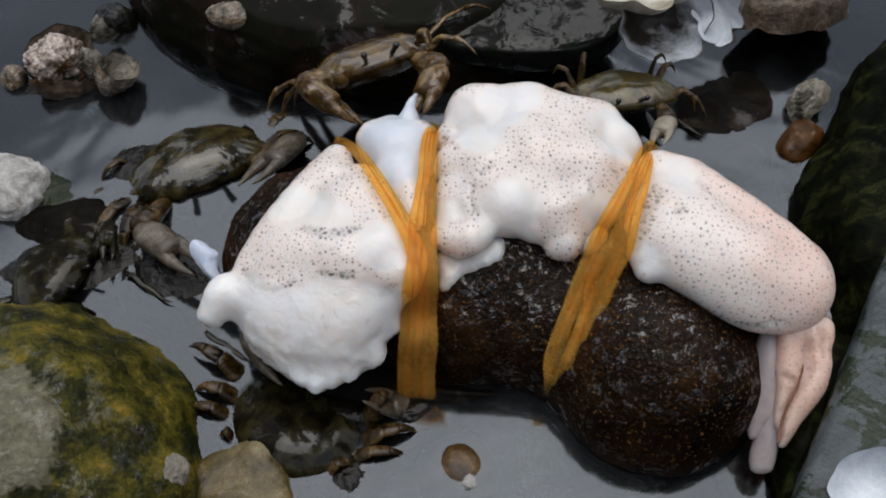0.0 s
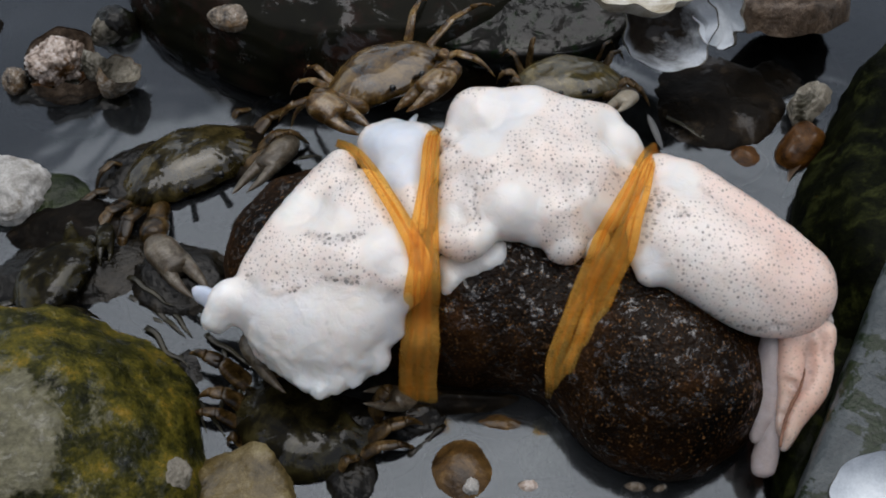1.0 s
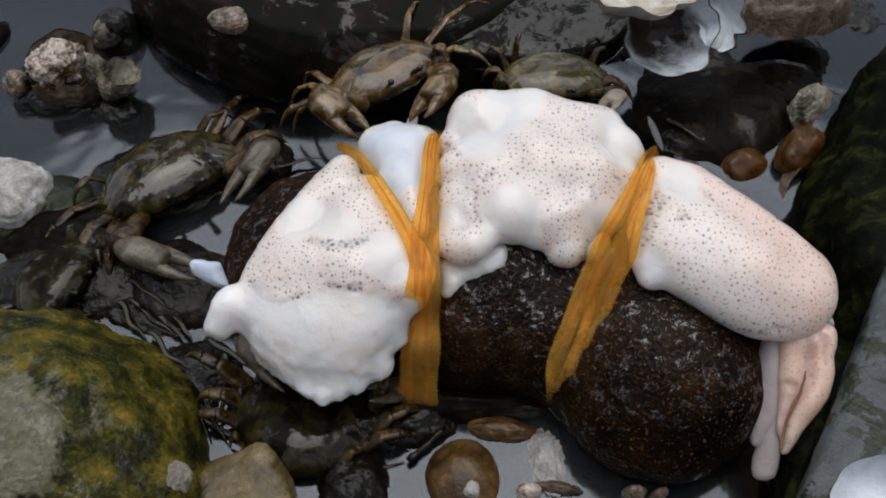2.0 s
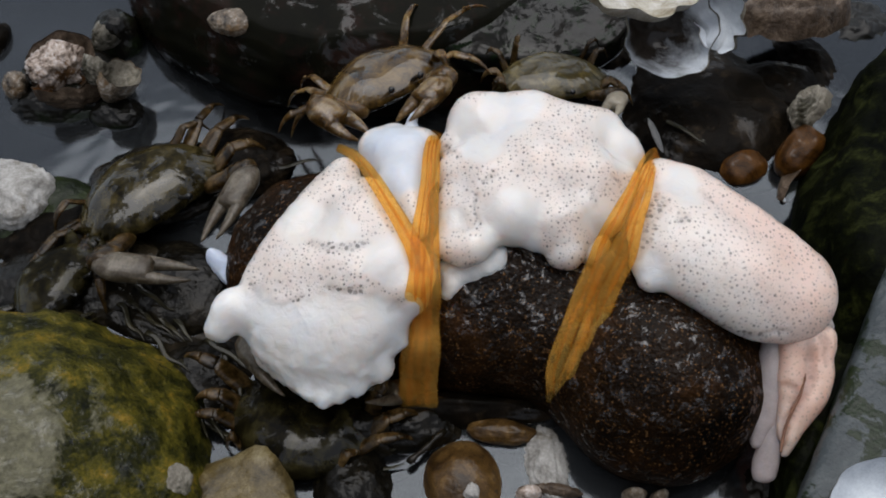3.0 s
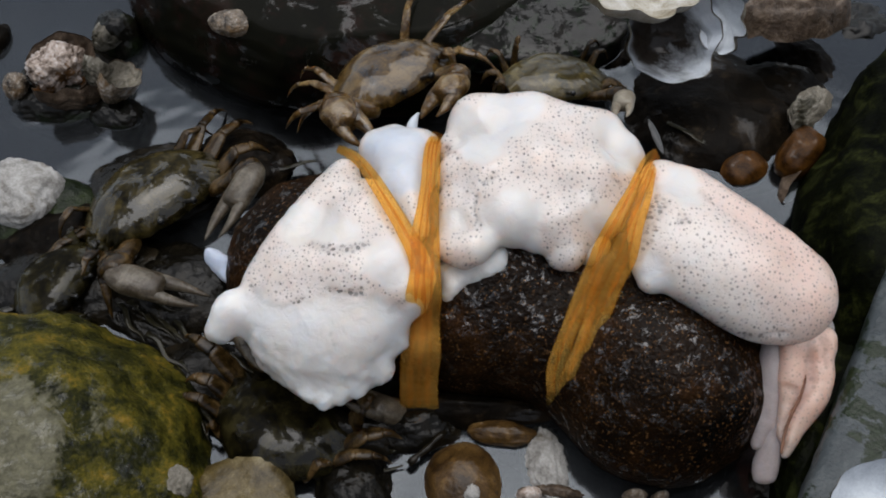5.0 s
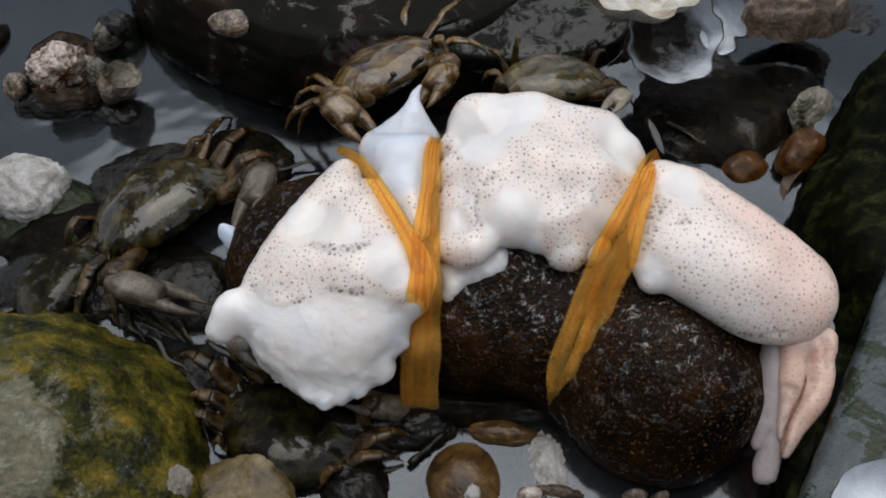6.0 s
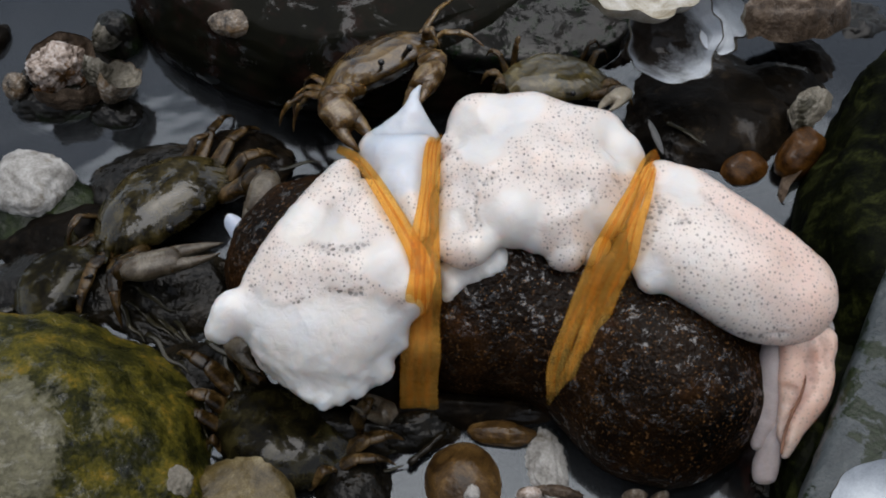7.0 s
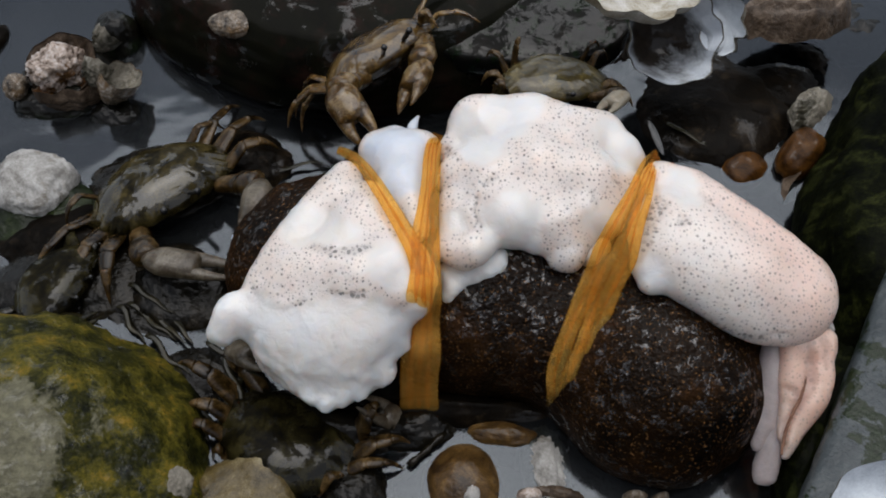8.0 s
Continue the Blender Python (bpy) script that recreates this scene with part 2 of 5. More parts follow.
MURK_ROCK = surface("murky_brown_rock", [(0.3, (0.001, 0.0009, 0.0006)), (0.52, (0.005, 0.0036, 0.0022)), (0.72, (0.018, 0.0125, 0.0075))], 75, 0.5, 0.6,
                    coat=1.0, coat_ior=1.3, coat_rough=0.03, film=(95, 0.57), deep=0.001, pit=350, spec=0.03, blotch=(0.02, 0.014, 0.008), blotch_scale=140, blotch_at=(0.56, 0.64))
ALGAE_ROCK = surface("green_algae_rock", [(0.34, (0.003, 0.005, 0.0015)), (0.52, (0.012, 0.018, 0.005)), (0.7, (0.035, 0.045, 0.014))], 80, 0.6, 0.6, 1500, coat=0.5, coat_ior=1.35, spec=0.05)
WET_BLACK = surface("wet_black_shore_rock", [(0.3, (0.0015, 0.0013, 0.001)), (0.52, (0.006, 0.005, 0.003)), (0.72, (0.024, 0.018, 0.01))], 90, 0.5, 0.7,
                    coat=1.0, coat_ior=1.27, coat_rough=0.03, deep=0.0012, pit=420, spec=0.03)
BED = surface("dark_bed", [(0.3, (0.003, 0.003, 0.0025)), (0.55, (0.009, 0.008, 0.006)), (0.8, (0.03, 0.025, 0.018))], 60, 0.7, 0.9)
SHELL_OUT = surface("oyster_outside", [(0.3, (0.07, 0.06, 0.045)), (0.55, (0.22, 0.2, 0.16)), (0.8, (0.5, 0.48, 0.42))], 130, 0.6, 1.0, 1600, coat=0.4,
                    blotch=(0.05, 0.045, 0.03), blotch_scale=120)
SHELL_IN = surface("oyster_nacre", [(0.3, (0.32, 0.35, 0.40)), (0.6, (0.58, 0.62, 0.66)), (0.8, (0.75, 0.77, 0.78))], 60, 0.3, 0.15, coat=0.6)
# The hollow's shade is painted as a dark patch at the bowl's back.
NACRE = surface("shaded_nacre", [(0.3, (0.42, 0.46, 0.52)), (0.6, (0.66, 0.7, 0.74)), (0.8, (0.8, 0.82, 0.83))], 60, 0.3, 0.15, coat=0.6, blotch=(0.022, 0.017, 0.013),
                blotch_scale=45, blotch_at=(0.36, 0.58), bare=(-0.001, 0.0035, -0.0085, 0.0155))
SHELL_CREAM = surface("cream_shell", [(0.3, (0.16, 0.12, 0.06)), (0.48, (0.4, 0.37, 0.3)), (0.66, (0.6, 0.59, 0.56))], 130, 0.4, 0.5, coat=0.5)
MUSSEL = surface("dark_shell", [(0.3, (0.018, 0.012, 0.007)), (0.52, (0.075, 0.052, 0.035)), (0.7, (0.2, 0.15, 0.11))], 160, 0.5, 0.8, coat=0.5)
CRUST = surface("crusted_oyster", [(0.36, (0.015, 0.011, 0.008)), (0.5, (0.15, 0.115, 0.08)), (0.66, (0.5, 0.47, 0.42))], 170, 0.5, 0.8, 1200, coat=0.9,
                blotch=(0.16, 0.1, 0.05), blotch_scale=150)
PALE_CRUST = surface("pale_crust", [(0.36, (0.06, 0.035, 0.02)), (0.46, (0.34, 0.27, 0.22)), (0.6, (0.6, 0.55, 0.52))], 120, 0.45, 0.5, 900, coat=0.9, blotch=(0.1, 0.05, 0.018), blotch_scale=110, blotch_at=(0.5, 0.57))
CRAB_OLIVE = surface("olive_crab_shell", [(0.36, (0.011, 0.0055, 0.0012)), (0.5, (0.06, 0.033, 0.007)), (0.64, (0.125, 0.075, 0.019))], 190, 0.4, 0.03, 1700,
                     coat=1.0, coat_ior=1.55, coat_rough=0.03, film=(140, 0.4, 0.7), blotch=(0.08, 0.058, 0.022), blotch_scale=330, blotch_at=(0.6, 0.7))
CRAB_AMBER = surface("amber_crab_limb", [(0.36, (0.02, 0.0095, 0.002)), (0.5, (0.07, 0.037, 0.009)), (0.66, (0.19, 0.125, 0.05))], 260, 0.35, 0.15, coat=1.0, coat_ior=1.6, coat_rough=0.03, sss=0.4, pit=1400, spec=0.04, film=(300, 0.46, 0.7),
                     blotch=(0.02, 0.012, 0.005), blotch_scale=600, blotch_at=(0.64, 0.69))
CRAB_DARK = surface("dark_olive_crab_shell", [(0.36, (0.004, 0.0032, 0.001)), (0.5, (0.022, 0.017, 0.005)), (0.66, (0.055, 0.042, 0.014))], 200, 0.4, 0.08, 1700,
                    coat=1.0, coat_ior=1.62, coat_rough=0.03, spec=0.03, film=(110, 0.47, 0.7), blotch=(0.06, 0.05, 0.02), blotch_scale=330, blotch_at=(0.6, 0.7))
CRAB_BROWN = surface("dark_brown_crab_limb", [(0.36, (0.006, 0.0035, 0.001)), (0.5, (0.032, 0.018, 0.005)), (0.66, (0.1, 0.062, 0.024))], 260, 0.35, 0.1, coat=1.0, coat_ior=1.33, coat_rough=0.06, pit=1800, spec=0.03, sss=0.2)
CRAB_MUD = surface("muddy_olive_crab_shell", [(0.36, (0.0015, 0.00125, 0.0005)), (0.5, (0.008, 0.0065, 0.002)), (0.66, (0.0275, 0.023, 0.0075))], 210, 0.5, 0.15, coat=1.0, coat_ior=1.42, coat_rough=0.03, film=(160, 0.5, 0.65), spec=0.03)
CRAB_GREY = surface("grey_brown_crab_claw", [(0.34, (0.03, 0.022, 0.013)), (0.5, (0.07, 0.056, 0.039)), (0.68, (0.15, 0.13, 0.1))], 230, 0.35, 0.1, coat=1.0, coat_ior=1.36, coat_rough=0.06, sss=0.25, pit=1800, spec=0.03,
                    blotch=(0.012, 0.01, 0.008), blotch_scale=650, blotch_at=(0.66, 0.7))
CRAB_YELLOW = surface("yellow_olive_crab_shell", [(0.32, (0.016, 0.0112, 0.0032)), (0.5, (0.052, 0.0384, 0.0104)), (0.68, (0.12, 0.092, 0.0288))], 190, 0.4, 0.15,
                      coat=1.0, coat_ior=1.5, coat_rough=0.03, film=(160, 0.42, 0.7), blotch=(0.04, 0.035, 0.016), blotch_scale=300)
CRAB_PALE = surface("pale_crab_claw", [(0.3, (0.13, 0.11, 0.08)), (0.55, (0.23, 0.2, 0.15)), (0.8, (0.38, 0.35, 0.29))], 240, 0.35, 0.06, coat=1.0, sss=0.2, pit=2500)
MEMBRANE = clear_mix(surface("grey_membrane", [(0.3, (0.46, 0.4, 0.4)), (0.7, (0.68, 0.6, 0.59))], 150, 0.35, 0.2, coat=0.7, sss=0.2), 0.45, (0.8, 0.75, 0.72))
WEED = surface("eelgrass", [(0.3, (0.0048, 0.0048, 0.0018)), (0.7, (0.027, 0.0228, 0.0102))], 200, 0.5, 0.1, coat=1.0, coat_ior=1.3, coat_rough=0.03)
SKIN_EDGE = surface("brown_skin_edge", [(0.3, (0.09, 0.04, 0.025)), (0.7, (0.28, 0.15, 0.1))], 300, 0.45, 0.1, coat=0.4)
EYE = surface("black_eye", [(0.3, (0.004, 0.004, 0.004)), (0.7, (0.01, 0.01, 0.01))], 200, 0.1, 0.0, coat=1.0)
JELLY = surface("bluish_membrane", [(0.3, (0.42, 0.48, 0.6)), (0.7, (0.6, 0.65, 0.75))], 150, 0.3, 0.3, coat=0.6, sss=0.3)


# ---- building helpers ----
def mesh_object(name, bm, material, parent=None, label="", smooth=True):
    me = bpy.data.meshes.new(name)
    bm.normal_update()
    bm.to_mesh(me)
    bm.free()
    me.materials.append(material)
    if smooth:
        me.shade_smooth()
    ob = new(name, me)
    ob.parent = parent
    return tagged(ob, label)


def part(name, bm, material, parent, label=""):
    return mesh_object(name, bm, material, parent, label)


class Lump:
    """A soft body out of balls and tapered rods that flow into each other."""

    def __init__(self, blend):
        self.items, self.strings, self.blend = [], [], blend

    def ball(self, p, r):
        self.items.append((np.array(p), np.array(p), r, r))

    def rod(self, p, q, r, s):
        self.items.append((np.array(p), np.array(q), r, s))

    def chain(self, pts, radii):
        """A smooth bent rod through pts."""
        pts, n = [np.array(p) for p in pts], len(pts) - 1
        for i in range(n):
            a, b, c, d = pts[max(i - 1, 0)], pts[i], pts[i + 1], pts[min(i + 2, n)]
            for k in range(6):
                u, v = k / 6, (k + 1) / 6
                p, q = (0.5 * (2 * b + (c - a) * t + (2 * a - 5 * b + 4 * c - d) * t * t + (3 * b - a - 3 * c + d) * t ** 3) for t in (u, v))
                r, s = (radii[i] + (radii[i + 1] - radii[i]) * t for t in (u, v))
                self.items.append((p, q, r, s))
        self.strings.append((len(self.items) - 6 * n, len(self.items)))

    def mesh(self, step, wobble=0.0, wobble_size=0.01, squash=1.0):
        low = np.min([np.minimum(p, q) - max(r, s) for p, q, r, s in self.items], axis=0) - 3 * step
        high = np.max([np.maximum(p, q) + max(r, s) for p, q, r, s in self.items], axis=0) + 3 * step
        axes = [np.arange(a, b, step) for a, b in zip(low, high)]
        g = np.stack(np.meshgrid(*axes, indexing="ij"), axis=-1)
        total = np.zeros(g.shape[:3])
        held = {}
        for i, (p, q, r, s) in enumerate(self.items):
            d = q - p
            k = np.clip(((g - p) @ d) / max(d @ d, 1e-12), 0, 1)
            away = np.linalg.norm(g - p - k[..., None] * d, axis=-1) - (r + (s - r) * k)
            owner = next((k for k, (u, v) in enumerate(self.strings) if u <= i < v), None)
            if owner is None:
                total += np.exp(np.clip(-away / self.blend, -60, 60))
            else:
                held[owner] = np.minimum(held[owner], away) if owner in held else away
        for away in held.values():
            total += np.exp(np.clip(-away / self.blend, -60, 60))
        field = -self.blend * np.log(np.maximum(total, 1e-30))
        bm = nets(field, low, step)
        if wobble:
            for v in bm.verts:
                v.co += wobble * noise.noise_vector(v.co / wobble_size) + 0.4 * wobble * noise.noise_vector(v.co * 2.7 / wobble_size)
        return bm


def nets(field, low, step):
    """The zero surface of a field on a grid."""
    inside = field < 0
    shape = np.array(field.shape) - 1
    corner = [(i, j, k) for i in (0, 1) for j in (0, 1) for k in (0, 1)]

    def cut(c):
        return tuple(slice(c[a], c[a] + shape[a]) for a in range(3))
    count, place = np.zeros(shape), np.zeros((*shape, 3))
    for a in corner:
        for axis in range(3):
            if a[axis]:
                continue
            b = list(a)
            b[axis] = 1
            f0, f1 = field[cut(a)], field[cut(b)]
            hit = (f0 < 0) != (f1 < 0)
            k = np.where(hit, f0 / np.where(hit, f0 - f1, 1), 0)
            count += hit
            for x in range(3):
                place[..., x] += hit * (a[x] + (k if x == axis else 0))
    used = count > 0
    index = -np.ones(shape, int)
    index[used] = np.arange(used.sum())
    cell = np.argwhere(used)
    points = low + step * (cell + place[used] / count[used][:, None])
    faces = []
    for axis in range(3):
        u, v = (axis + 1) % 3, (axis + 2) % 3
        a, b = [slice(1, -1)] * 3, [slice(1, -1)] * 3
        a[axis], b[axis] = slice(0, -1), slice(1, None)
        s0, s1 = inside[tuple(a)], inside[tuple(b)]
        start = np.array([1, 1, 1])
        start[axis] = 0
        for up in (True, False):
            at = np.argwhere((s0 != s1) & (s0 == up)) + start
            eu, ev = np.eye(3, dtype=int)[u], np.eye(3, dtype=int)[v]
            quad = [at - eu - ev, at - ev, at, at - eu]
            ids = np.stack([index[tuple(q.T)] for q in quad], axis=1)
            faces.append(ids if up else ids[:, ::-1])
    bm = bmesh.new()
    verts = [bm.verts.new(p) for p in points]
    for ids in np.concatenate(faces):
        bm.faces.new([verts[i] for i in ids])
    return bm


def pebble_mesh(radii, seed, rough=0.14, detail=5, grain=0.035, square=2.0, flat=0.0):
    """A worn stone: a rounded block, dented and grained."""
    bm = bmesh.new()
    bmesh.ops.create_icosphere(bm, subdivisions=detail, radius=1)
    off = Vector((seed * 7.31, seed * 3.17, seed * 1.93))
    for v in bm.verts:
        d = v.co.normalized()
        k = (abs(d.x) ** square + abs(d.y) ** square + abs(d.z) ** square) ** (-1 / square)
        k *= 1 + rough * noise.noise(d * 1.1 + off) + 0.5 * rough * noise.noise(d * 2.7 + off) + grain * noise.noise(d * 9 + off) + 0.5 * grain * noise.noise(d * 23 + off)
        v.co = Vector((d.x * radii[0], d.y * radii[1], d.z * radii[2])) * k
        if flat and v.co.z > flat * radii[2]:
            v.co.z = flat * radii[2] + 0.25 * (v.co.z - flat * radii[2])
    return bm


def stone(name, at, radii, turn, seed, material, label, category="stone", **shape):
    ob = mesh_object(name, pebble_mesh(radii, seed, **shape), material)
    ob.matrix_basis = pose(*at, *turn)
    return tagged(ob, label, category)


def tube(bm, path, sizes, sides=10, up=Vector((0, 0, 1))):
    """A closed tube along path; sizes: half width and half height at each point."""
    rings = []
    path = [Vector(p) for p in path]
    for i, p in enumerate(path):
        d = (path[min(i + 1, len(path) - 1)] - path[max(i - 1, 0)]).normalized()
        side = d.cross(up)
        side = side.normalized() if side.length > 1e-6 else Vector((1, 0, 0))
        top = side.cross(d).normalized()
        a, b = sizes[i]
        rings.append([bm.verts.new(p + side * (a * math.cos(w)) + top * (b * math.sin(w))) for w in (2 * math.pi * k / sides for k in range(sides))])
    for r, s in zip(rings, rings[1:]):
        for k in range(sides):
            bm.faces.new((r[k], r[(k + 1) % sides], s[(k + 1) % sides], s[k]))
    bm.faces.new(rings[0][::-1])
    bm.faces.new(rings[-1])
    return bm


# ---- the pool: bed and water ----
def bed():
    bm = bmesh.new()
    radii = [0] + [0.01 * 1.13 ** i for i in range(85)]
    rings = []
    for r in radii:
        ring = []
        for k in range(96 if r else 1):
            a = 2 * math.pi * k / 96
            x, y = r * math.cos(a), r * math.sin(a)
            z = -0.03 + 0.006 * noise.noise((x * 30, y * 30, 0)) + 0.003 * noise.noise((x * 90, y * 90, 3))
            # Unseen rise, steepest behind the camera, added to darken reflections.
            south = 0.5 - 0.5 * math.sin(a)
            z += (0.12 + 0.6 * south ** 3) * min(1, max(0, (r - 0.3) / 0.9)) ** 1.5
            ring.append(bm.verts.new((x, y, z)))
        rings.append(ring)
    for k in range(96):
        bm.faces.new((rings[0][0], rings[1][k], rings[1][(k + 1) % 96]))
    for r, s in zip(rings[1:], rings[2:]):
        for k in range(96):
            bm.faces.new((r[k], s[k], s[(k + 1) % 96], r[(k + 1) % 96]))
    return tagged(mesh_object("ground", bm, BED), "dark gravelly bed of a shallow tide pool with an added unseen bank", "ground", kind="structure")


def water():
    bm = bmesh.new()
    ticks = [-0.9, -0.6, -0.4, -0.3] + [-0.22 + 0.0035 * i for i in range(126)] + [0.3, 0.4, 0.6, 0.9]
    grid = [[bm.verts.new((x, y, 0.0004 * noise.noise((x * 26, y * 26, 5)) + 0.00015 * noise.noise((x * 70, y * 70, 9)))) for x in ticks] for y in ticks]
    for r, s in zip(grid, grid[1:]):
        for k in range(len(ticks) - 1):
            bm.faces.new((r[k], r[k + 1], s[k + 1], s[k]))
    return tagged(mesh_object("water", bm, WATER), "still grey tide pool water mirroring an overcast sky", "water", kind="structure")


bed()
POOL = water()


# ---- the brown stone, the bait on it and its bands ----
def brown_stone():
    s = Lump(0.004)
    s.rod((-0.0283, 0.0032, 0.0090), (0.0020, 0.0010, 0.0100), 0.01980, 0.01980)
    s.rod((0.0020, 0.0010, 0.0100), (0.0392, -0.0042, 0.0090), 0.01980, 0.02040)
    s.rod((-0.0110, 0.0175, 0.0090), (0.0152, 0.0175, 0.0090), 0.01440, 0.01440)
    s.rod((0.0060, -0.0145, 0.0130), (0.0214, -0.0152, 0.0130), 0.01056, 0.01032)
    s.ball((0.0446, -0.0258, 0.0080), 0.01980)
    s.rod((0.0453, -0.0205, 0.0080), (0.0518, -0.0036, 0.0080), 0.01920, 0.01800)
    s.rod((0.0020, -0.0058, 0.0020), (0.0222, -0.0073, 0.0020), 0.01560, 0.01560)
    bm = s.mesh(0.0016, 0.0012, 0.02)
    for v in bm.verts:
        v.co += 0.00035 * noise.noise_vector(v.co * 300)
    return tagged(mesh_object("stone", bm, BROWN_ROCK), "rounded wet dark brown stone with bait banded onto it", "stone")


def fleshy(bm, bare=(), lines=(), blush=None, skin=1.0, lumps=0.00025, ragged=0.0):
    """Uneven soft flesh: marks where the skin is worn off, where lines of pigments and painted crease shade run and
    where it is rosy, by place across and up the face.
    """
    layer = bm.verts.layers.float_color.new("skin")
    bm.normal_update()
    for v in bm.verts:
        p = v.co.copy()
        x, y = p.x, 0.819 * p.y + 0.5735 * p.z
        x += 0.0011 * noise.noise(p * 190) + 0.0005 * noise.noise(p * 520)
        y += 0.0011 * noise.noise(p * 190 + Vector((9, 0, 0))) + 0.0005 * noise.noise(p * 520 + Vector((9, 0, 0)))
        worn = 0.0
        for u, w, r in bare:
            k = (r - math.hypot(x - u, y - w)) / 0.0016 + 0.5
            worn = max(worn, min(1.0, max(0.0, k)))
        dark = 0.0
        for pts, r in lines:
            for (u, w), (q, t) in zip(pts, pts[1:]):
                long = (q - u) ** 2 + (t - w) ** 2
                k = min(1.0, max(0.0, ((x - u) * (q - u) + (y - w) * (t - w)) / long))
                d = math.hypot(x - u - k * (q - u), y - w - k * (t - w))
                dark = max(dark, min(1.0, max(0.0, 1.6 - d / r)))
        rosy = 0.25
        if blush:
            rosy = min(1.0, max(0.0, 0.5 + (x * blush[0] + y * blush[1] - blush[2]) / 0.012))
        s = skin * (1 - worn)
        v[layer] = (s, dark, rosy, 1)
        v.co += v.normal * (lumps * (noise.noise(p * 170) + 0.5 * noise.noise(p * 420) + 0.22 * noise.noise(p * 1100)) + 0.0003 * s - 0.0003 * dark * s)
        if ragged and p.z < 0.031:
            low = min(1.0, (0.031 - p.z) / 0.008)
            v.co += ragged * low * (noise.noise_vector(p * 330) + 0.6 * noise.noise_vector(p * 800))
    return bm


def bait():
    base = new("bait")
    tagged(base, "white speckled piece of shellfish meat strapped over a stone", "bait")
    a = Lump(0.0012)
    a.rod((-0.0205, 0.0125, 0.0310), (-0.0214, 0.0052, 0.0310), 0.00238, 0.00536)
    a.chain([(-0.0219, 0.0108, 0.0300), (-0.0274, -0.0003, 0.0310), (-0.0328, -0.0075, 0.0290), (-0.0357, -0.0124, 0.0270)], [0.00261, 0.00435, 0.00384, 0.00360])
    a.ball((-0.0164, -0.0021, 0.0315), 0.00659)
    a.rod((-0.0150, 0.0052, 0.0320), (-0.0105, -0.0056, 0.0330), 0.00301, 0.00402)
    a.ball((-0.0099, -0.0119, 0.0330), 0.00482)
    a.ball((-0.0046, -0.0135, 0.0330), 0.00207)
    a.ball((-0.0062, -0.0106, 0.0330), 0.00198)
    a.ball((-0.0069, -0.0178, 0.0320), 0.00303)
    a.rod((-0.0278, -0.0113, 0.0290), (-0.0157, -0.0144, 0.0320), 0.00626, 0.00655)
    a.ball((-0.0304, -0.0146, 0.0285), 0.00466)
    a.rod((-0.0313, -0.0182, 0.0235), (-0.0183, -0.0207, 0.0255), 0.00583, 0.00684)
    a.rod((-0.0254, -0.0249, 0.0205), (-0.0173, -0.0250, 0.0215), 0.00556, 0.00509)
    a.ball((-0.0095, -0.0235, 0.0230), 0.00111)
    a.ball((-0.0086, -0.0239, 0.0232), 0.00055)
    a.rod((-0.0103, -0.0208, 0.0260), (-0.0068, -0.0195, 0.0290), 0.00374, 0.00218)
    a.ball((-0.0053, -0.0184, 0.0300), 0.00131)
    a.ball((-0.0230, -0.0354, 0.0190), 0.00076)
    a.ball((-0.0200, -0.0341, 0.0193), 0.00076)
    a.ball((-0.0266, -0.0334, 0.0190), 0.00076)
    a.ball((-0.0118, -0.0302, 0.0202), 0.00077)
    a.ball((-0.0112, -0.0288, 0.0207), 0.00066)
    a.ball((-0.0161, -0.0332, 0.0198), 0.00076)
    a.ball((-0.0035, -0.0156, 0.0330), 0.00098)
    a.ball((-0.0050, -0.0166, 0.0325), 0.00108)
    a.rod((-0.0359, -0.0167, 0.0255), (-0.0388, -0.0181, 0.0250), 0.00335, 0.00290)
    a.chain([(-0.0379, -0.0197, 0.0225), (-0.0340, -0.0241, 0.0185), (-0.0295, -0.0283, 0.0170), (-0.0260, -0.0306, 0.0165), (-0.0232, -0.0330, 0.0165), (-0.0187, -0.0306, 0.0170), (-0.0144, -0.0287, 0.0178), (-0.0129, -0.0264, 0.0190), (-0.0116, -0.0232, 0.0210)], [0.00202, 0.00248, 0.00246, 0.00200, 0.00121, 0.00178, 0.00156, 0.00178, 0.00201])
    a.rod((-0.0294, -0.0227, 0.0215), (-0.0192, -0.0248, 0.0225), 0.00691, 0.00728)
    a.ball((-0.0238, -0.0280, 0.0185), 0.00422)
    a.rod((-0.0249, -0.0171, 0.0262), (-0.0158, -0.0185, 0.0275), 0.00667, 0.00638)
    a.ball((-0.0195, -0.0076, 0.0310), 0.00583)
    a.rod((-0.0310, -0.0206, 0.0240), (-0.0158, -0.0216, 0.0258), 0.00644, 0.00659)
    a.rod((-0.0248, -0.0234, 0.0228), (-0.0181, -0.0234, 0.0236), 0.00664, 0.00640)
    a.rod((-0.0271, -0.0268, 0.0198), (-0.0204, -0.0270, 0.0202), 0.00444, 0.00443)
    a.rod((-0.0376, -0.0174, 0.0260), (-0.0414, -0.0173, 0.0272), 0.00222, 0.00133)
    a.rod((-0.0414, -0.0173, 0.0272), (-0.0429, -0.0197, 0.0268), 0.00122, 0.00121)
    a.rod((-0.0429, -0.0194, 0.0268), (-0.0440, -0.0220, 0.0238), 0.00121, 0.00111)
    a.rod((-0.0397, -0.0197, 0.0260), (-0.0422, -0.0205, 0.0252), 0.00132, 0.00099)
    a.ball((-0.0429, -0.0230, 0.0234), 0.00066)
    a.ball((-0.0453, -0.0221, 0.0236), 0.00066)
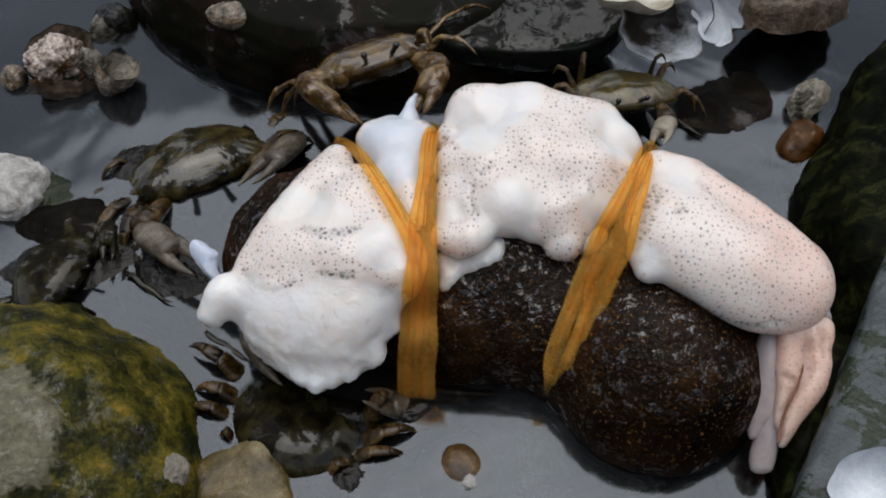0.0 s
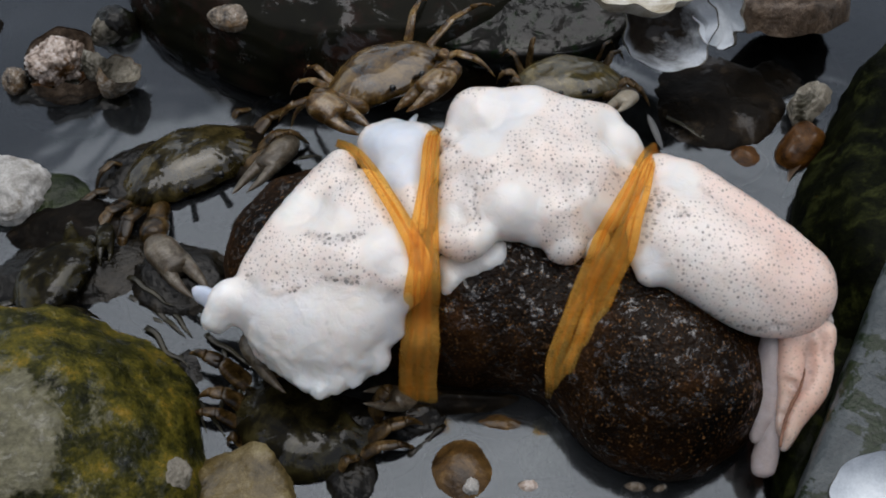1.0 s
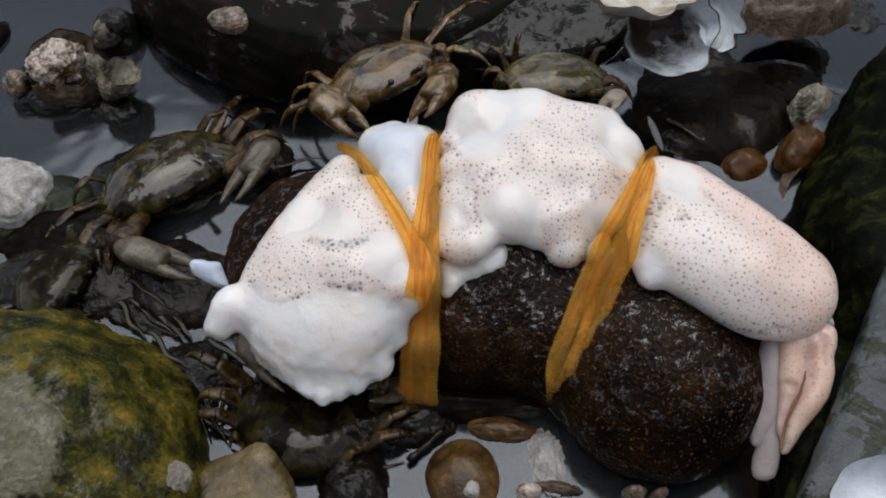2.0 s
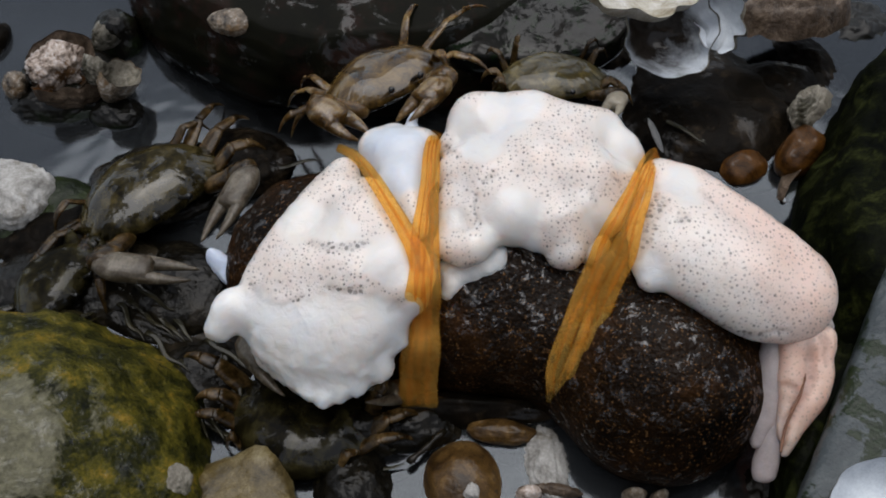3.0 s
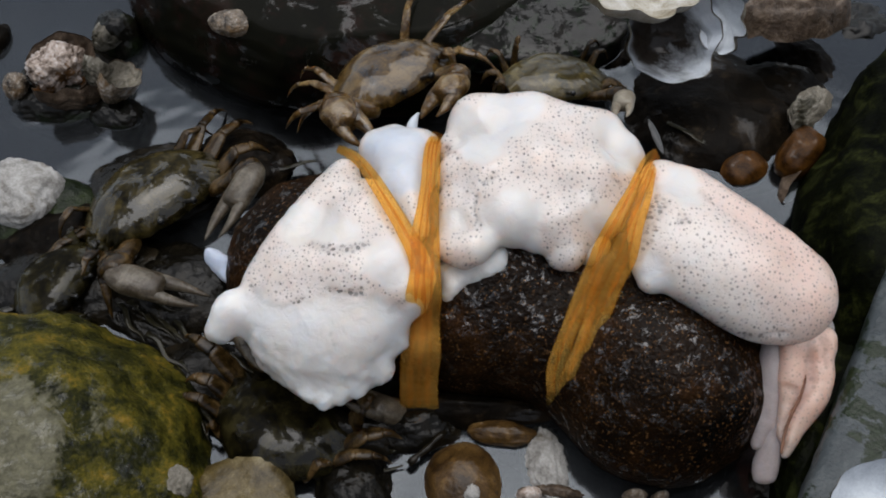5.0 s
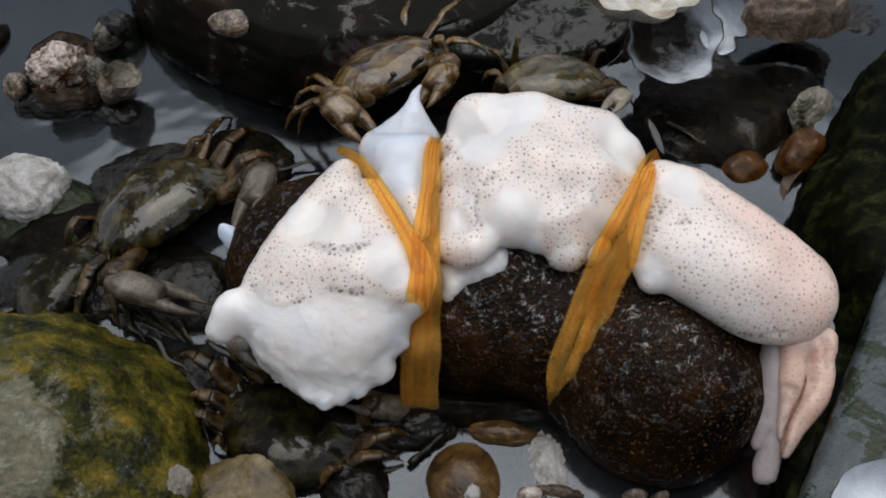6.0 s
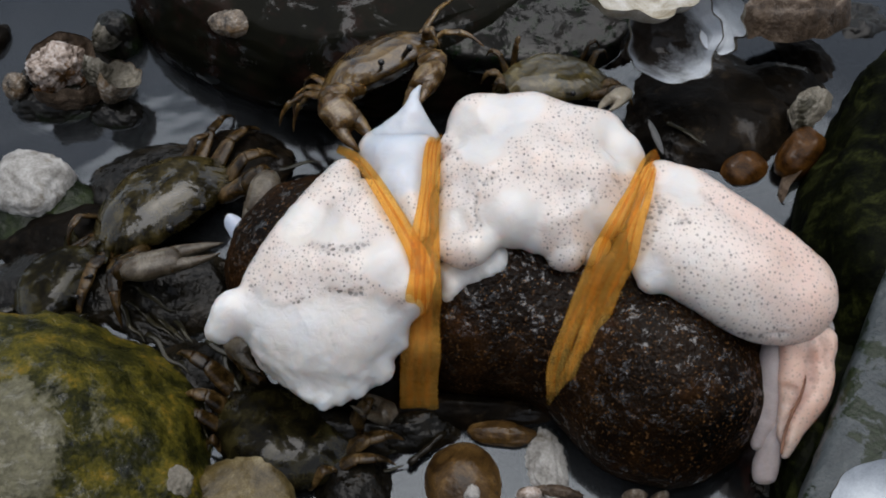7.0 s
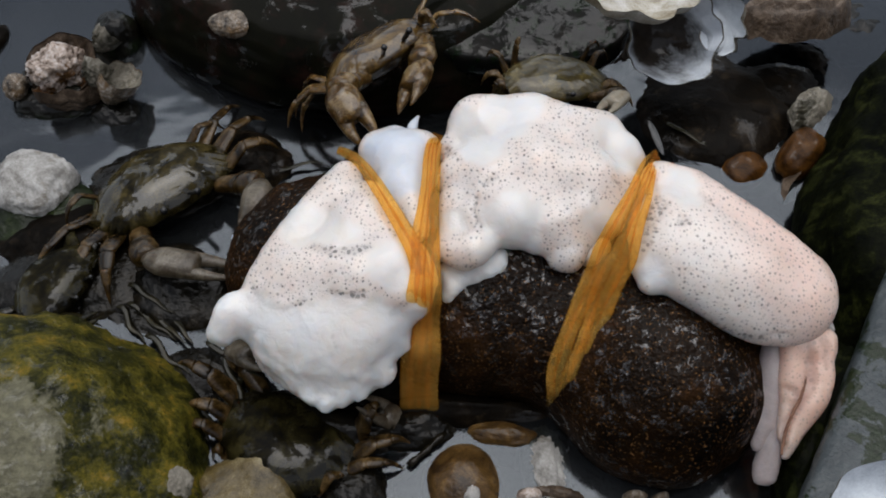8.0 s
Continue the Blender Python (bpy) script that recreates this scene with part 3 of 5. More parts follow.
    worn = [(-0.0280, 0.0170, 0.0040), (-0.0234, 0.0166, 0.0036), (-0.0188, 0.0151, 0.0025), (-0.0102, 0.0092, 0.0044), (-0.0046, 0.0079, 0.0028), (-0.0052, 0.0031, 0.0019), (-0.0360, -0.0010, 0.0046), (-0.0291, -0.0059, 0.0068), (-0.0210, -0.0051, 0.0086), (-0.0223, -0.0133, 0.0060), (-0.0136, -0.0049, 0.0076), (-0.0081, -0.0049, 0.0047), (-0.0402, -0.0010, 0.0052), (-0.0065, -0.0010, 0.0027)]
    # The second crease paints in the dark gap under the skin's edge.
    creases = [([(-0.0251, 0.0125), (-0.0218, 0.0114), (-0.0180, 0.0118), (-0.0141, 0.0125)], 0.0006), ([(-0.0372, 0.0045), (-0.0341, 0.0018), (-0.0309, 0.0004), (-0.0283, 0.0010), (-0.0264, 0.0025)], 0.0004), ([(-0.0218, 0.0043), (-0.0153, 0.0035)], 0.0006), ([(-0.0099, 0.0002), (-0.0060, 0.0031)], 0.0005), ([(-0.0213, -0.0039), (-0.0207, -0.0053), (-0.0202, -0.0065)], 0.0002), ([(-0.0127, -0.0051), (-0.0123, -0.0045)], 0.0002)]
    left = part("end_lobe", fleshy(a.mesh(0.0006), worn + [(-0.0230, -0.0160, 0.0125), (-0.0420, -0.0025, 0.0066)], creases, ragged=0.0005), FLESH, base, "white lobe, half speckled skin, half torn bare flesh")
    b = Lump(0.0013)
    b.ball((-0.0097, 0.0166, 0.0290), 0.00631)
    b.ball((-0.0065, 0.0169, 0.0298), 0.00532)
    b.ball((-0.0081, 0.0092, 0.0316), 0.00446)
    b.ball((-0.0130, 0.0194, 0.0288), 0.00391)
    b.ball((-0.0148, 0.0213, 0.0285), 0.00246)
    b.ball((-0.0044, 0.0203, 0.0292), 0.00318)
    b.ball((-0.0046, 0.0111, 0.0312), 0.00331)
    b.ball((-0.0098, 0.0076, 0.0318), 0.00327)
    b.rod((-0.0069, 0.0053, 0.0328), (-0.0049, -0.0042, 0.0330), 0.00324, 0.00180)
    b.ball((-0.0104, 0.0229, 0.0292), 0.00247)
    worn = [(-0.0098, 0.0314, 0.0072), (-0.0057, 0.0289, 0.0053), (-0.0096, 0.0265, 0.0046)]
    part("bulge", fleshy(b.mesh(0.0006), worn, lumps=0.0003), FLESH_BLUE, base, "smooth bluish-white bulge between the bands")
    k = Lump(0.0008)
    k.rod((0.0099, -0.0077, 0.0300), (0.0074, -0.0096, 0.0292), 0.00203, 0.00224)
    k.rod((0.0074, -0.0097, 0.0290), (0.0043, -0.0105, 0.0285), 0.00202, 0.00225)
    k.rod((0.0043, -0.0107, 0.0285), (0.0011, -0.0113, 0.0285), 0.00202, 0.00224)
    k.ball((0.0112, -0.0086, 0.0302), 0.00112)
    k.ball((0.0109, -0.0108, 0.0298), 0.00089)
    k.ball((0.0094, -0.0116, 0.0290), 0.00112)
    k.ball((0.0069, -0.0120, 0.0283), 0.00112)
    k.ball((0.0049, -0.0128, 0.0280), 0.00078)
    k.ball((0.0286, -0.0084, 0.0310), 0.00224)
    k.ball((0.0312, -0.0065, 0.0315), 0.00202)
    k.ball((0.0012, -0.0155, 0.0268), 0.00134)
    k.ball((0.0018, -0.0138, 0.0278), 0.00156)
    part("ragged_flesh", fleshy(k.mesh(0.0005), skin=0.35, lumps=0.0006, ragged=0.0005), FLESH, base, "creamy translucent ragged flesh")
    c = Lump(0.0009)
    c.rod((0.0033, 0.0170, 0.0330), (0.0079, 0.0202, 0.0340), 0.00406, 0.00745)
    c.rod((0.0080, 0.0219, 0.0340), (0.0182, 0.0217, 0.0345), 0.00676, 0.00674)
    c.rod((0.0181, 0.0206, 0.0350), (0.0293, 0.0187, 0.0350), 0.00694, 0.00595)
    c.ball((0.0360, 0.0155, 0.0340), 0.00474)
    c.ball((0.0378, 0.0138, 0.0335), 0.00378)
    c.ball((0.0332, 0.0204, 0.0340), 0.00481)
    c.rod((0.0202, 0.0075, 0.0355), (0.0283, 0.0065, 0.0350), 0.00805, 0.00712)
    c.ball((0.0136, -0.0025, 0.0355), 0.00625)
    c.ball((0.0110, 0.0065, 0.0350), 0.00689)
    c.ball((0.0042, 0.0088, 0.0340), 0.00511)
    c.rod((0.0032, 0.0018, 0.0335), (0.0025, -0.0045, 0.0325), 0.00411, 0.00337)
    c.ball((0.0314, -0.0016, 0.0335), 0.00384)
    c.rod((0.0365, 0.0073, 0.0340), (0.0330, -0.0017, 0.0325), 0.00347, 0.00272)
    c.rod((0.0224, -0.0043, 0.0350), (0.0242, -0.0090, 0.0330), 0.00556, 0.00310)
    c.ball((0.0250, -0.0107, 0.0320), 0.00155)
    c.ball((0.0226, -0.0104, 0.0320), 0.00155)
    c.ball((0.0185, -0.0066, 0.0335), 0.00289)
    c.ball((0.0275, -0.0066, 0.0325), 0.00201)
    c.ball((0.0085, -0.0051, 0.0330), 0.00291)
    c.ball((0.0171, 0.0118, 0.0340), 0.00820)
    c.ball((0.0255, 0.0145, 0.0345), 0.00778)
    c.ball((0.0294, 0.0054, 0.0345), 0.00643)
    c.ball((0.0195, 0.0025, 0.0345), 0.00683)
    c.ball((0.0077, 0.0107, 0.0335), 0.00609)
    c.ball((0.0093, 0.0028, 0.0345), 0.00569)
    c.ball((0.0278, -0.0007, 0.0340), 0.00542)
    c.ball((0.0074, -0.0017, 0.0335), 0.00429)
    c.rod((0.0024, -0.0099, 0.0340), (0.0061, -0.0102, 0.0352), 0.00242, 0.00295)
    c.ball((0.0083, -0.0086, 0.0348), 0.00198)
    c.ball((0.0042, -0.0113, 0.0332), 0.00165)
    c.ball((0.0002, -0.0084, 0.0330), 0.00177)
    worn = [(0.0076, 0.0334, 0.0048), (0.0124, 0.0391, 0.0051), (0.0178, 0.0410, 0.0028), (0.0054, 0.0378, 0.0035), (0.0134, 0.0176, 0.0054), (0.0102, 0.0132, 0.0028), (0.0365, 0.0319, 0.0048), (0.0337, 0.0359, 0.0032), (0.0303, 0.0176, 0.0032), (0.0017, 0.0175, 0.0024), (0.0165, 0.0116, 0.0025), (0.0082, 0.0116, 0.0017)]
    creases = [([(0.0080, 0.0247), (0.0096, 0.0259)], 0.0007), ([(0.0068, 0.0220), (0.0063, 0.0190), (0.0077, 0.0159)], 0.0003), ([(0.0287, 0.0232), (0.0292, 0.0194)], 0.0004), ([(0.0007, 0.0324), (0.0032, 0.0297)], 0.0003), ([(0.0332, 0.0259), (0.0348, 0.0240)], 0.0003)]
    part("middle_lobe", fleshy(c.mesh(0.0007), worn, creases), FLESH, base, "plump white lobe with dark speckles")
    d = Lump(0.0016)
    d.chain([(0.0448, 0.0062, 0.0335), (0.0518, 0.0012, 0.0340), (0.0607, -0.0066, 0.0335), (0.0675, -0.0123, 0.0320), (0.0699, -0.0162, 0.0310)], [0.00439, 0.00522, 0.00511, 0.00462, 0.00393])
    d.chain([(0.0418, -0.0042, 0.0340), (0.0472, -0.0110, 0.0340), (0.0558, -0.0172, 0.0325), (0.0625, -0.0207, 0.0310), (0.0667, -0.0211, 0.0300)], [0.00380, 0.00547, 0.00540, 0.00430, 0.00367])
    d.chain([(0.0434, -0.0116, 0.0330), (0.0493, -0.0172, 0.0325), (0.0565, -0.0219, 0.0305), (0.0611, -0.0238, 0.0290), (0.0657, -0.0238, 0.0290)], [0.00461, 0.00411, 0.00365, 0.00301, 0.00237])
    d.ball((0.0501, 0.0056, 0.0335), 0.00346)
    d.ball((0.0443, 0.0095, 0.0335), 0.00187)
    d.ball((0.0720, -0.0139, 0.0305), 0.00242)
    d.ball((0.0713, -0.0188, 0.0300), 0.00217)
    d.ball((0.0691, -0.0223, 0.0295), 0.00237)
    d.chain([(0.0394, -0.0070, 0.0340), (0.0385, -0.0120, 0.0335), (0.0398, -0.0155, 0.0325)], [0.00222, 0.00197, 0.00217])
    d.chain([(0.0444, -0.0025, 0.0345), (0.0502, -0.0077, 0.0350), (0.0590, -0.0152, 0.0340), (0.0654, -0.0191, 0.0315)], [0.00493, 0.00594, 0.00583, 0.00475])
    d.ball((0.0697, -0.0188, 0.0300), 0.00326)
    worn = [(0.0472, 0.0243, 0.0038), (0.0392, 0.0084, 0.0029), (0.0417, 0.0049, 0.0023)]
    # The first crease paints in the dark fold below the siphon's lip.
    creases = [([(0.0561, -0.0044), (0.0588, -0.0048), (0.0615, -0.0039), (0.0641, -0.0035)], 0.0004), ([(0.0419, 0.0214), (0.0393, 0.0159), (0.0370, 0.0105)], 0.0009), ([(0.0456, 0.0181), (0.0448, 0.0170)], 0.0006), ([(0.0508, 0.0226), (0.0519, 0.0212)], 0.0004)]
    part("siphon_lobe", fleshy(d.mesh(0.0007), worn, creases, (0.9, 0.45, 0.0560), lumps=0.00025), FLESH_PINK, base, "smooth pinkish lobe with fine dark speckles")
    e = Lump(0.0007)
    e.chain([(0.0724, -0.0257, 0.0260), (0.0722, -0.0283, 0.0243), (0.0719, -0.0312, 0.0224), (0.0706, -0.0344, 0.0203), (0.0684, -0.0378, 0.0181), (0.0664, -0.0412, 0.0159), (0.0652, -0.0437, 0.0143)], [0.00217, 0.00227, 0.00260, 0.00259, 0.00194, 0.00140, 0.00065])
    e.chain([(0.0673, -0.0260, 0.0252), (0.0671, -0.0288, 0.0234), (0.0666, -0.0315, 0.0217), (0.0663, -0.0344, 0.0198), (0.0654, -0.0376, 0.0177), (0.0646, -0.0407, 0.0157)], [0.00261, 0.00239, 0.00206, 0.00152, 0.00119, 0.00065])
    e.ball((0.0699, -0.0257, 0.0255), 0.00261)
    e.ball((0.0698, -0.0288, 0.0224), 0.00174)
    e.ball((0.0691, -0.0324, 0.0200), 0.00153)
    e.chain([(0.0736, -0.0250, 0.0264), (0.0739, -0.0265, 0.0255)], [0.00108, 0.00087])
    fold = Lump(0.0009)
    fold.chain([(0.0648, -0.0336, 0.0174), (0.0641, -0.0373, 0.0151), (0.0632, -0.0409, 0.0127), (0.0626, -0.0437, 0.0110), (0.0622, -0.0458, 0.0096)], [0.00077, 0.00099, 0.00110, 0.00120, 0.00109])
    fold.chain([(0.0648, -0.0373, 0.0164), (0.0643, -0.0409, 0.0140), (0.0636, -0.0441, 0.0120), (0.0629, -0.0463, 0.0105)], [0.00065, 0.00087, 0.00087, 0.00065])
    fold.chain([(0.0624, -0.0403, 0.0126), (0.0615, -0.0432, 0.0107), (0.0611, -0.0458, 0.0091)], [0.00055, 0.00066, 0.00055])
    part("tail_fold", fleshy(fold.mesh(0.0006), skin=0.5, blush=(0, 0, -1), lumps=0.0003), MEMBRANE, base, "pinkish inner fold of the tail")
    lip = Lump(0.0006)
    lip.chain([(0.0619, -0.0251, 0.0250), (0.0658, -0.0263, 0.0285), (0.0720, -0.0228, 0.0290), (0.0748, -0.0225, 0.0260)], [0.00048, 0.00060, 0.00084, 0.00072])
    part("lip", fleshy(lip.mesh(0.0005), lumps=0.0002), FLESH_PINK, base, "thin lip round the siphon end")
    # Lines darken the flap's colour along the crease between its folds.
    part("tail_flap", fleshy(e.mesh(0.0005), lines=[([(0.0700, -0.0061), (0.0691, -0.0099), (0.0686, -0.0141), (0.0670, -0.0179)], 0.0009), ([(0.0670, -0.0179), (0.0657, -0.0211), (0.0644, -0.0243), (0.0640, -0.0275)], 0.0006), ([(0.0656, -0.0139), (0.0669, -0.0156)], 0.0005), ([(0.0723, -0.0056), (0.0725, -0.0099)], 0.0005)], blush=(0, 0, -1)), FLESH_ROSE, base, "folded pinkish tail flap")
    # Brown cord laid in to paint the crease's dark, no part of the tail.
    crease_cord = Lump(0.0003)
    crease_cord.chain([(0.0688, -0.0316, 0.0243), (0.0679, -0.0347, 0.0223), (0.0665, -0.0370, 0.0207), (0.0653, -0.0393, 0.0192), (0.0644, -0.0416, 0.0177), (0.0639, -0.0441, 0.0160)], [0.00016, 0.00032, 0.00037, 0.00032, 0.00037, 0.00032])
    part("tail_crease", crease_cord.mesh(0.0003, 0.0001, 0.002), SKIN_EDGE, base, "brown cord painting in the dark crease between the tail folds")
    f = Lump(0.0012)
    f.chain([(0.0641, -0.0249, 0.0227), (0.0636, -0.0289, 0.0202), (0.0627, -0.0335, 0.0172), (0.0618, -0.0374, 0.0147), (0.0610, -0.0408, 0.0125)], [0.00209, 0.00231, 0.00231, 0.00187, 0.00121])
    f.chain([(0.0650, -0.0268, 0.0220), (0.0645, -0.0323, 0.0185), (0.0636, -0.0369, 0.0156)], [0.00132, 0.00132, 0.00110])
    part("tail_membrane", f.mesh(0.0008, 0.0004, 0.006), MEMBRANE, base, "pale translucent tail membrane")
    rim = Lump(0.0003)
    rim.chain([(0.0625, -0.0265, 0.0275), (0.0641, -0.0264, 0.0285), (0.0658, -0.0260, 0.0290), (0.0683, -0.0262, 0.0290), (0.0693, -0.0248, 0.0300), (0.0702, -0.0229, 0.0305)], [0.00021, 0.00043, 0.00043, 0.00043, 0.00032, 0.00021])
    part("siphon_rim", rim.mesh(0.0003, 0.0001, 0.002), SKIN_EDGE, base, "brown line round the siphon opening")
    return base, left


brown_stone()
BAIT, BAIT_END = bait()


def band(path, widths, strands, thick, loose=0.11, fat=0.74):
    """A doubled rubber band: strands side by side, each a flattened cord, drawn over the bait and under the stone."""
    base = new("rubber_band")
    tagged(base, "stretched amber rubber band holding the bait to the stone", "rubber band", group="bands on the bait")
    pts = [Vector(p) for p in path]
    fine, wide = [], []
    for i in range(len(pts) - 1):
        a, b, c, d = pts[max(i - 1, 0)], pts[i], pts[i + 1], pts[min(i + 2, len(pts) - 1)]
        for k in range(6):
            t = k / 6
            fine.append(0.5 * ((2 * b) + (c - a) * t + (2 * a - 5 * b + 4 * c - d) * t * t + (3 * b - a - 3 * c + d) * t ** 3))
            wide.append(widths[i] + (widths[i + 1] - widths[i]) * t)
    fine.append(pts[-1])
    wide.append(widths[-1])
    face = Vector((0.0, -0.62, 0.78))
    for j in range(strands):
        way, sizes = [], []
        for i, p in enumerate(fine):
            d = (fine[min(i + 1, len(fine) - 1)] - fine[max(i - 1, 0)]).normalized()
            side = d.cross(face).normalized()
            u = (j + 0.5) / strands - 0.5
            u += loose * noise.noise((i * 0.09, j * 3.7, 1.0))
            way.append(p + side * (u * wide[i]) + face * (0.0007 * noise.noise((i * 0.1, j * 5.1, 7.0))))
            sizes.append((fat * wide[i] / strands, 0.5 * thick * (0.85 + 0.3 * noise.noise((i * 0.25, j * 2.3, 3.0)))))
        part("strand", tube(bmesh.new(), way, sizes, 10, face), RUBBER, base)
    return base


band([(-0.0012, 0.0310, 0.0220), (-0.0018, 0.0199, 0.0330), (-0.0023, 0.0119, 0.0375), (-0.0026, 0.0040, 0.0380), (-0.0030, -0.0031, 0.0380), (-0.0034, -0.0095, 0.0375), (-0.0034, -0.0160, 0.0375), (-0.0037, -0.0204, 0.0345), (-0.0042, -0.0215, 0.0260),
      (-0.0044, -0.0252, 0.0215), (-0.0047, -0.0270, 0.0130), (-0.0050, -0.0293, 0.0020), (-0.0053, -0.0277, -0.0100)],
     [0.00240, 0.00288, 0.00312, 0.00336, 0.00384, 0.00456, 0.00528, 0.00600, 0.00648, 0.00696, 0.00744, 0.00768, 0.00720], 4, 0.00096)
band([(-0.0232, 0.0231, 0.0260), (-0.0191, 0.0143, 0.0340), (-0.0162, 0.0086, 0.0375), (-0.0130, 0.0017, 0.0400), (-0.0100, -0.0043, 0.0405), (-0.0075, -0.0089, 0.0395), (-0.0052, -0.0131, 0.0380), (-0.0040, -0.0175, 0.0340), (-0.0042, -0.0196, 0.0250), (-0.0046, -0.0222, 0.0160)],
     [0.00144, 0.00180, 0.00192, 0.00216, 0.00240, 0.00264, 0.00288, 0.00288, 0.00288, 0.00288], 2, 0.00072)
band([(0.0470, 0.0215, 0.0260), (0.0424, 0.0100, 0.0370), (0.0393, 0.0022, 0.0420), (0.0367, -0.0038, 0.0425), (0.0342, -0.0094, 0.0410), (0.0322, -0.0134, 0.0375), (0.0301, -0.0169, 0.0330), (0.0281, -0.0204, 0.0285),
      (0.0260, -0.0243, 0.0250), (0.0243, -0.0282, 0.0198), (0.0240, -0.0305, 0.0140), (0.0244, -0.0288, 0.0060), (0.0254, -0.0230, -0.0080)],
     [0.00264, 0.00312, 0.00408, 0.00528, 0.00648, 0.00768, 0.00792, 0.00760, 0.00740, 0.00700, 0.00620, 0.00560, 0.00500], 5, 0.00110, 0.14, 0.7)


# ---- stones round the pool ----
stone("boulder", (-0.0814, -0.0468, -0.0020), (0.03660, 0.03960, 0.03240), (0, 0, 20), 3, MOSS_ROCK, "large rounded stone under yellow-green algae", detail=5)
stone("boulder", (-0.0237, 0.1078, 0.0040), (0.06720, 0.05280, 0.03000), (0, 0, -4), 5, FILM_ROCK, "large wet black stone with dark algae patches", detail=6, rough=0.07, flat=0.6, grain=0.012)
stone("boulder", (0.1191, 0.0079, 0.0020), (0.03600, 0.06720, 0.03240), (0, 0, -10), 8, GREEN_ROCK, "dark stone coated in green-black algae", detail=5)
stone("stone", (0.0768, -0.0326, 0.0050), (0.0062, 0.0228, 0.0110), (0, 0, -29), 91, GREEN_ROCK, "long green-black algae stone along the slab's edge", grain=0.04)
stone("stone_slab", (0.1018, -0.0499, 0.0160), (0.0300, 0.0560, 0.0125), (3, -6, -30), 11, SLAB_ROCK, "wet blue-grey slab with dark algae blotches", detail=6, square=14.0, rough=0.03, grain=0.012)
stone("stone", (-0.0392, -0.0503, -0.0030), (0.01008, 0.01176, 0.01008), (0, 0, 20), 13, TAN_ROCK, "small tan angular stone half under water", square=4.5)
stone("pebble", (0.0040, -0.0436, -0.0032), (0.00866, 0.00942, 0.00820), (0, 0, 14), 17, OCHRE_ROCK, "ochre pebble just breaking the water surface", rough=0.05, grain=0.006)
stone("barnacle", (0.0056, -0.0471, 0.0030), (0.00191, 0.00192, 0.00220), (0, 0, 0), 84, WHITE_ROCK, "white barnacle crust on the ochre pebble", "shell", grain=0.12, rough=0.3)
stone("pebble", (0.0172, -0.0468, 0.0010), (0.00272, 0.00180, 0.00280), (0, 0, 10), 85, PALE_CRUST, "small pinkish speckled pebble at the water's edge", grain=0.03)
stone("shell_fragment", (0.0228, -0.0460, 0.0012), (0.00499, 0.00138, 0.00180), (0, 0, -8), 86, MUSSEL, "flat brown shell fragment lying awash", "shell")
stone("pebble", (0.0383, -0.0471, 0.0010), (0.00249, 0.00124, 0.00300), (0, 0, 0), 87, CRUST, "small crusted pebble by the banded stone", grain=0.08)
stone("pebble", (0.0432, -0.0473, 0.0010), (0.00204, 0.00110, 0.00260), (0, 0, 20), 88, CRUST, "small crusted pebble by the banded stone", grain=0.08)
stone("stone", (0.0020, -0.0439, -0.0205), (0.02280, 0.01320, 0.01320), (0, 0, 0), 19, PALE_ROCK, "pale grey stone under the water")
stone("stone", (0.0212, -0.0402, -0.0020), (0.00504, 0.00960, 0.00480), (0, 0, 10), 23, WHITE_ROCK, "white crusted stone at the water's edge", grain=0.1)
stone("limpet_shell", (0.0119, -0.0333, 0.0010), (0.00720, 0.00264, 0.00240), (0, 0, -6), 27, OCHRE_ROCK, "narrow brown shell fragment at the waterline", "shell")
WHITE = stone("white_stone", (-0.1039, 0.0268, 0.0030), (0.00936, 0.00888, 0.00720), (0, 0, -15), 29, WHITE_ROCK, "rough white stone among the crabs", grain=0.05, square=2.6)
stone("stone", (-0.0983, 0.0249, -0.0020), (0.01560, 0.01140, 0.00720), (0, 0, 10), 31, ALGAE_ROCK, "dark green algae stone under the white one")
# Next four black stones are added to stand in for dark, cluttered water.
stone("stone", (-0.0865, 0.0038, -0.0025), (0.02640, 0.01320, 0.00792), (0, 0, 10), 32, WET_BLACK, "low black stone added to darken the water below the crabs")
stone("stone", (0.0679, -0.0443, -0.0045), (0.01140, 0.00840, 0.00600), (0, 0, 20), 42, WET_BLACK, "black wet stone added to darken the water below the bait's tail", grain=0.06)
stone("stone", (-0.0695, -0.0045, -0.0040), (0.01800, 0.00720, 0.00600), (0, 0, -25), 38, WET_BLACK, "black wet stone added for the dark clutter behind the mossy one", grain=0.06)
stone("stone", (-0.0476, -0.0056, -0.0060), (0.01320, 0.00960, 0.00744), (0, 0, 10), 40, WET_BLACK, "black wet stone added for the dark water under the bait's torn end", grain=0.06)
stone("stone", (-0.0313, -0.0312, -0.0082), (0.02580, 0.01140, 0.01008), (0, 0, -10), 34, WET_BLACK, "black stone under a crab at the waterline")
stone("stone", (-0.0517, -0.0185, -0.0062), (0.01380, 0.01680, 0.00900), (0, 0, 30), 35, WET_BLACK, "black stone between the mossy stone and the bait")
# Stone added only to turn this gap of water dark.
stone("stone", (-0.0582, 0.0067, -0.0045), (0.01140, 0.00900, 0.00624), (0, 0, -20), 45, WET_BLACK, "black wet stone added to darken the water beneath a claw", grain=0.06)
stone("stone", (-0.0552, 0.0379, -0.0060), (0.01440, 0.01440, 0.00792), (0, 0, 20), 36, WET_BLACK, "black stone under water beside the bait")
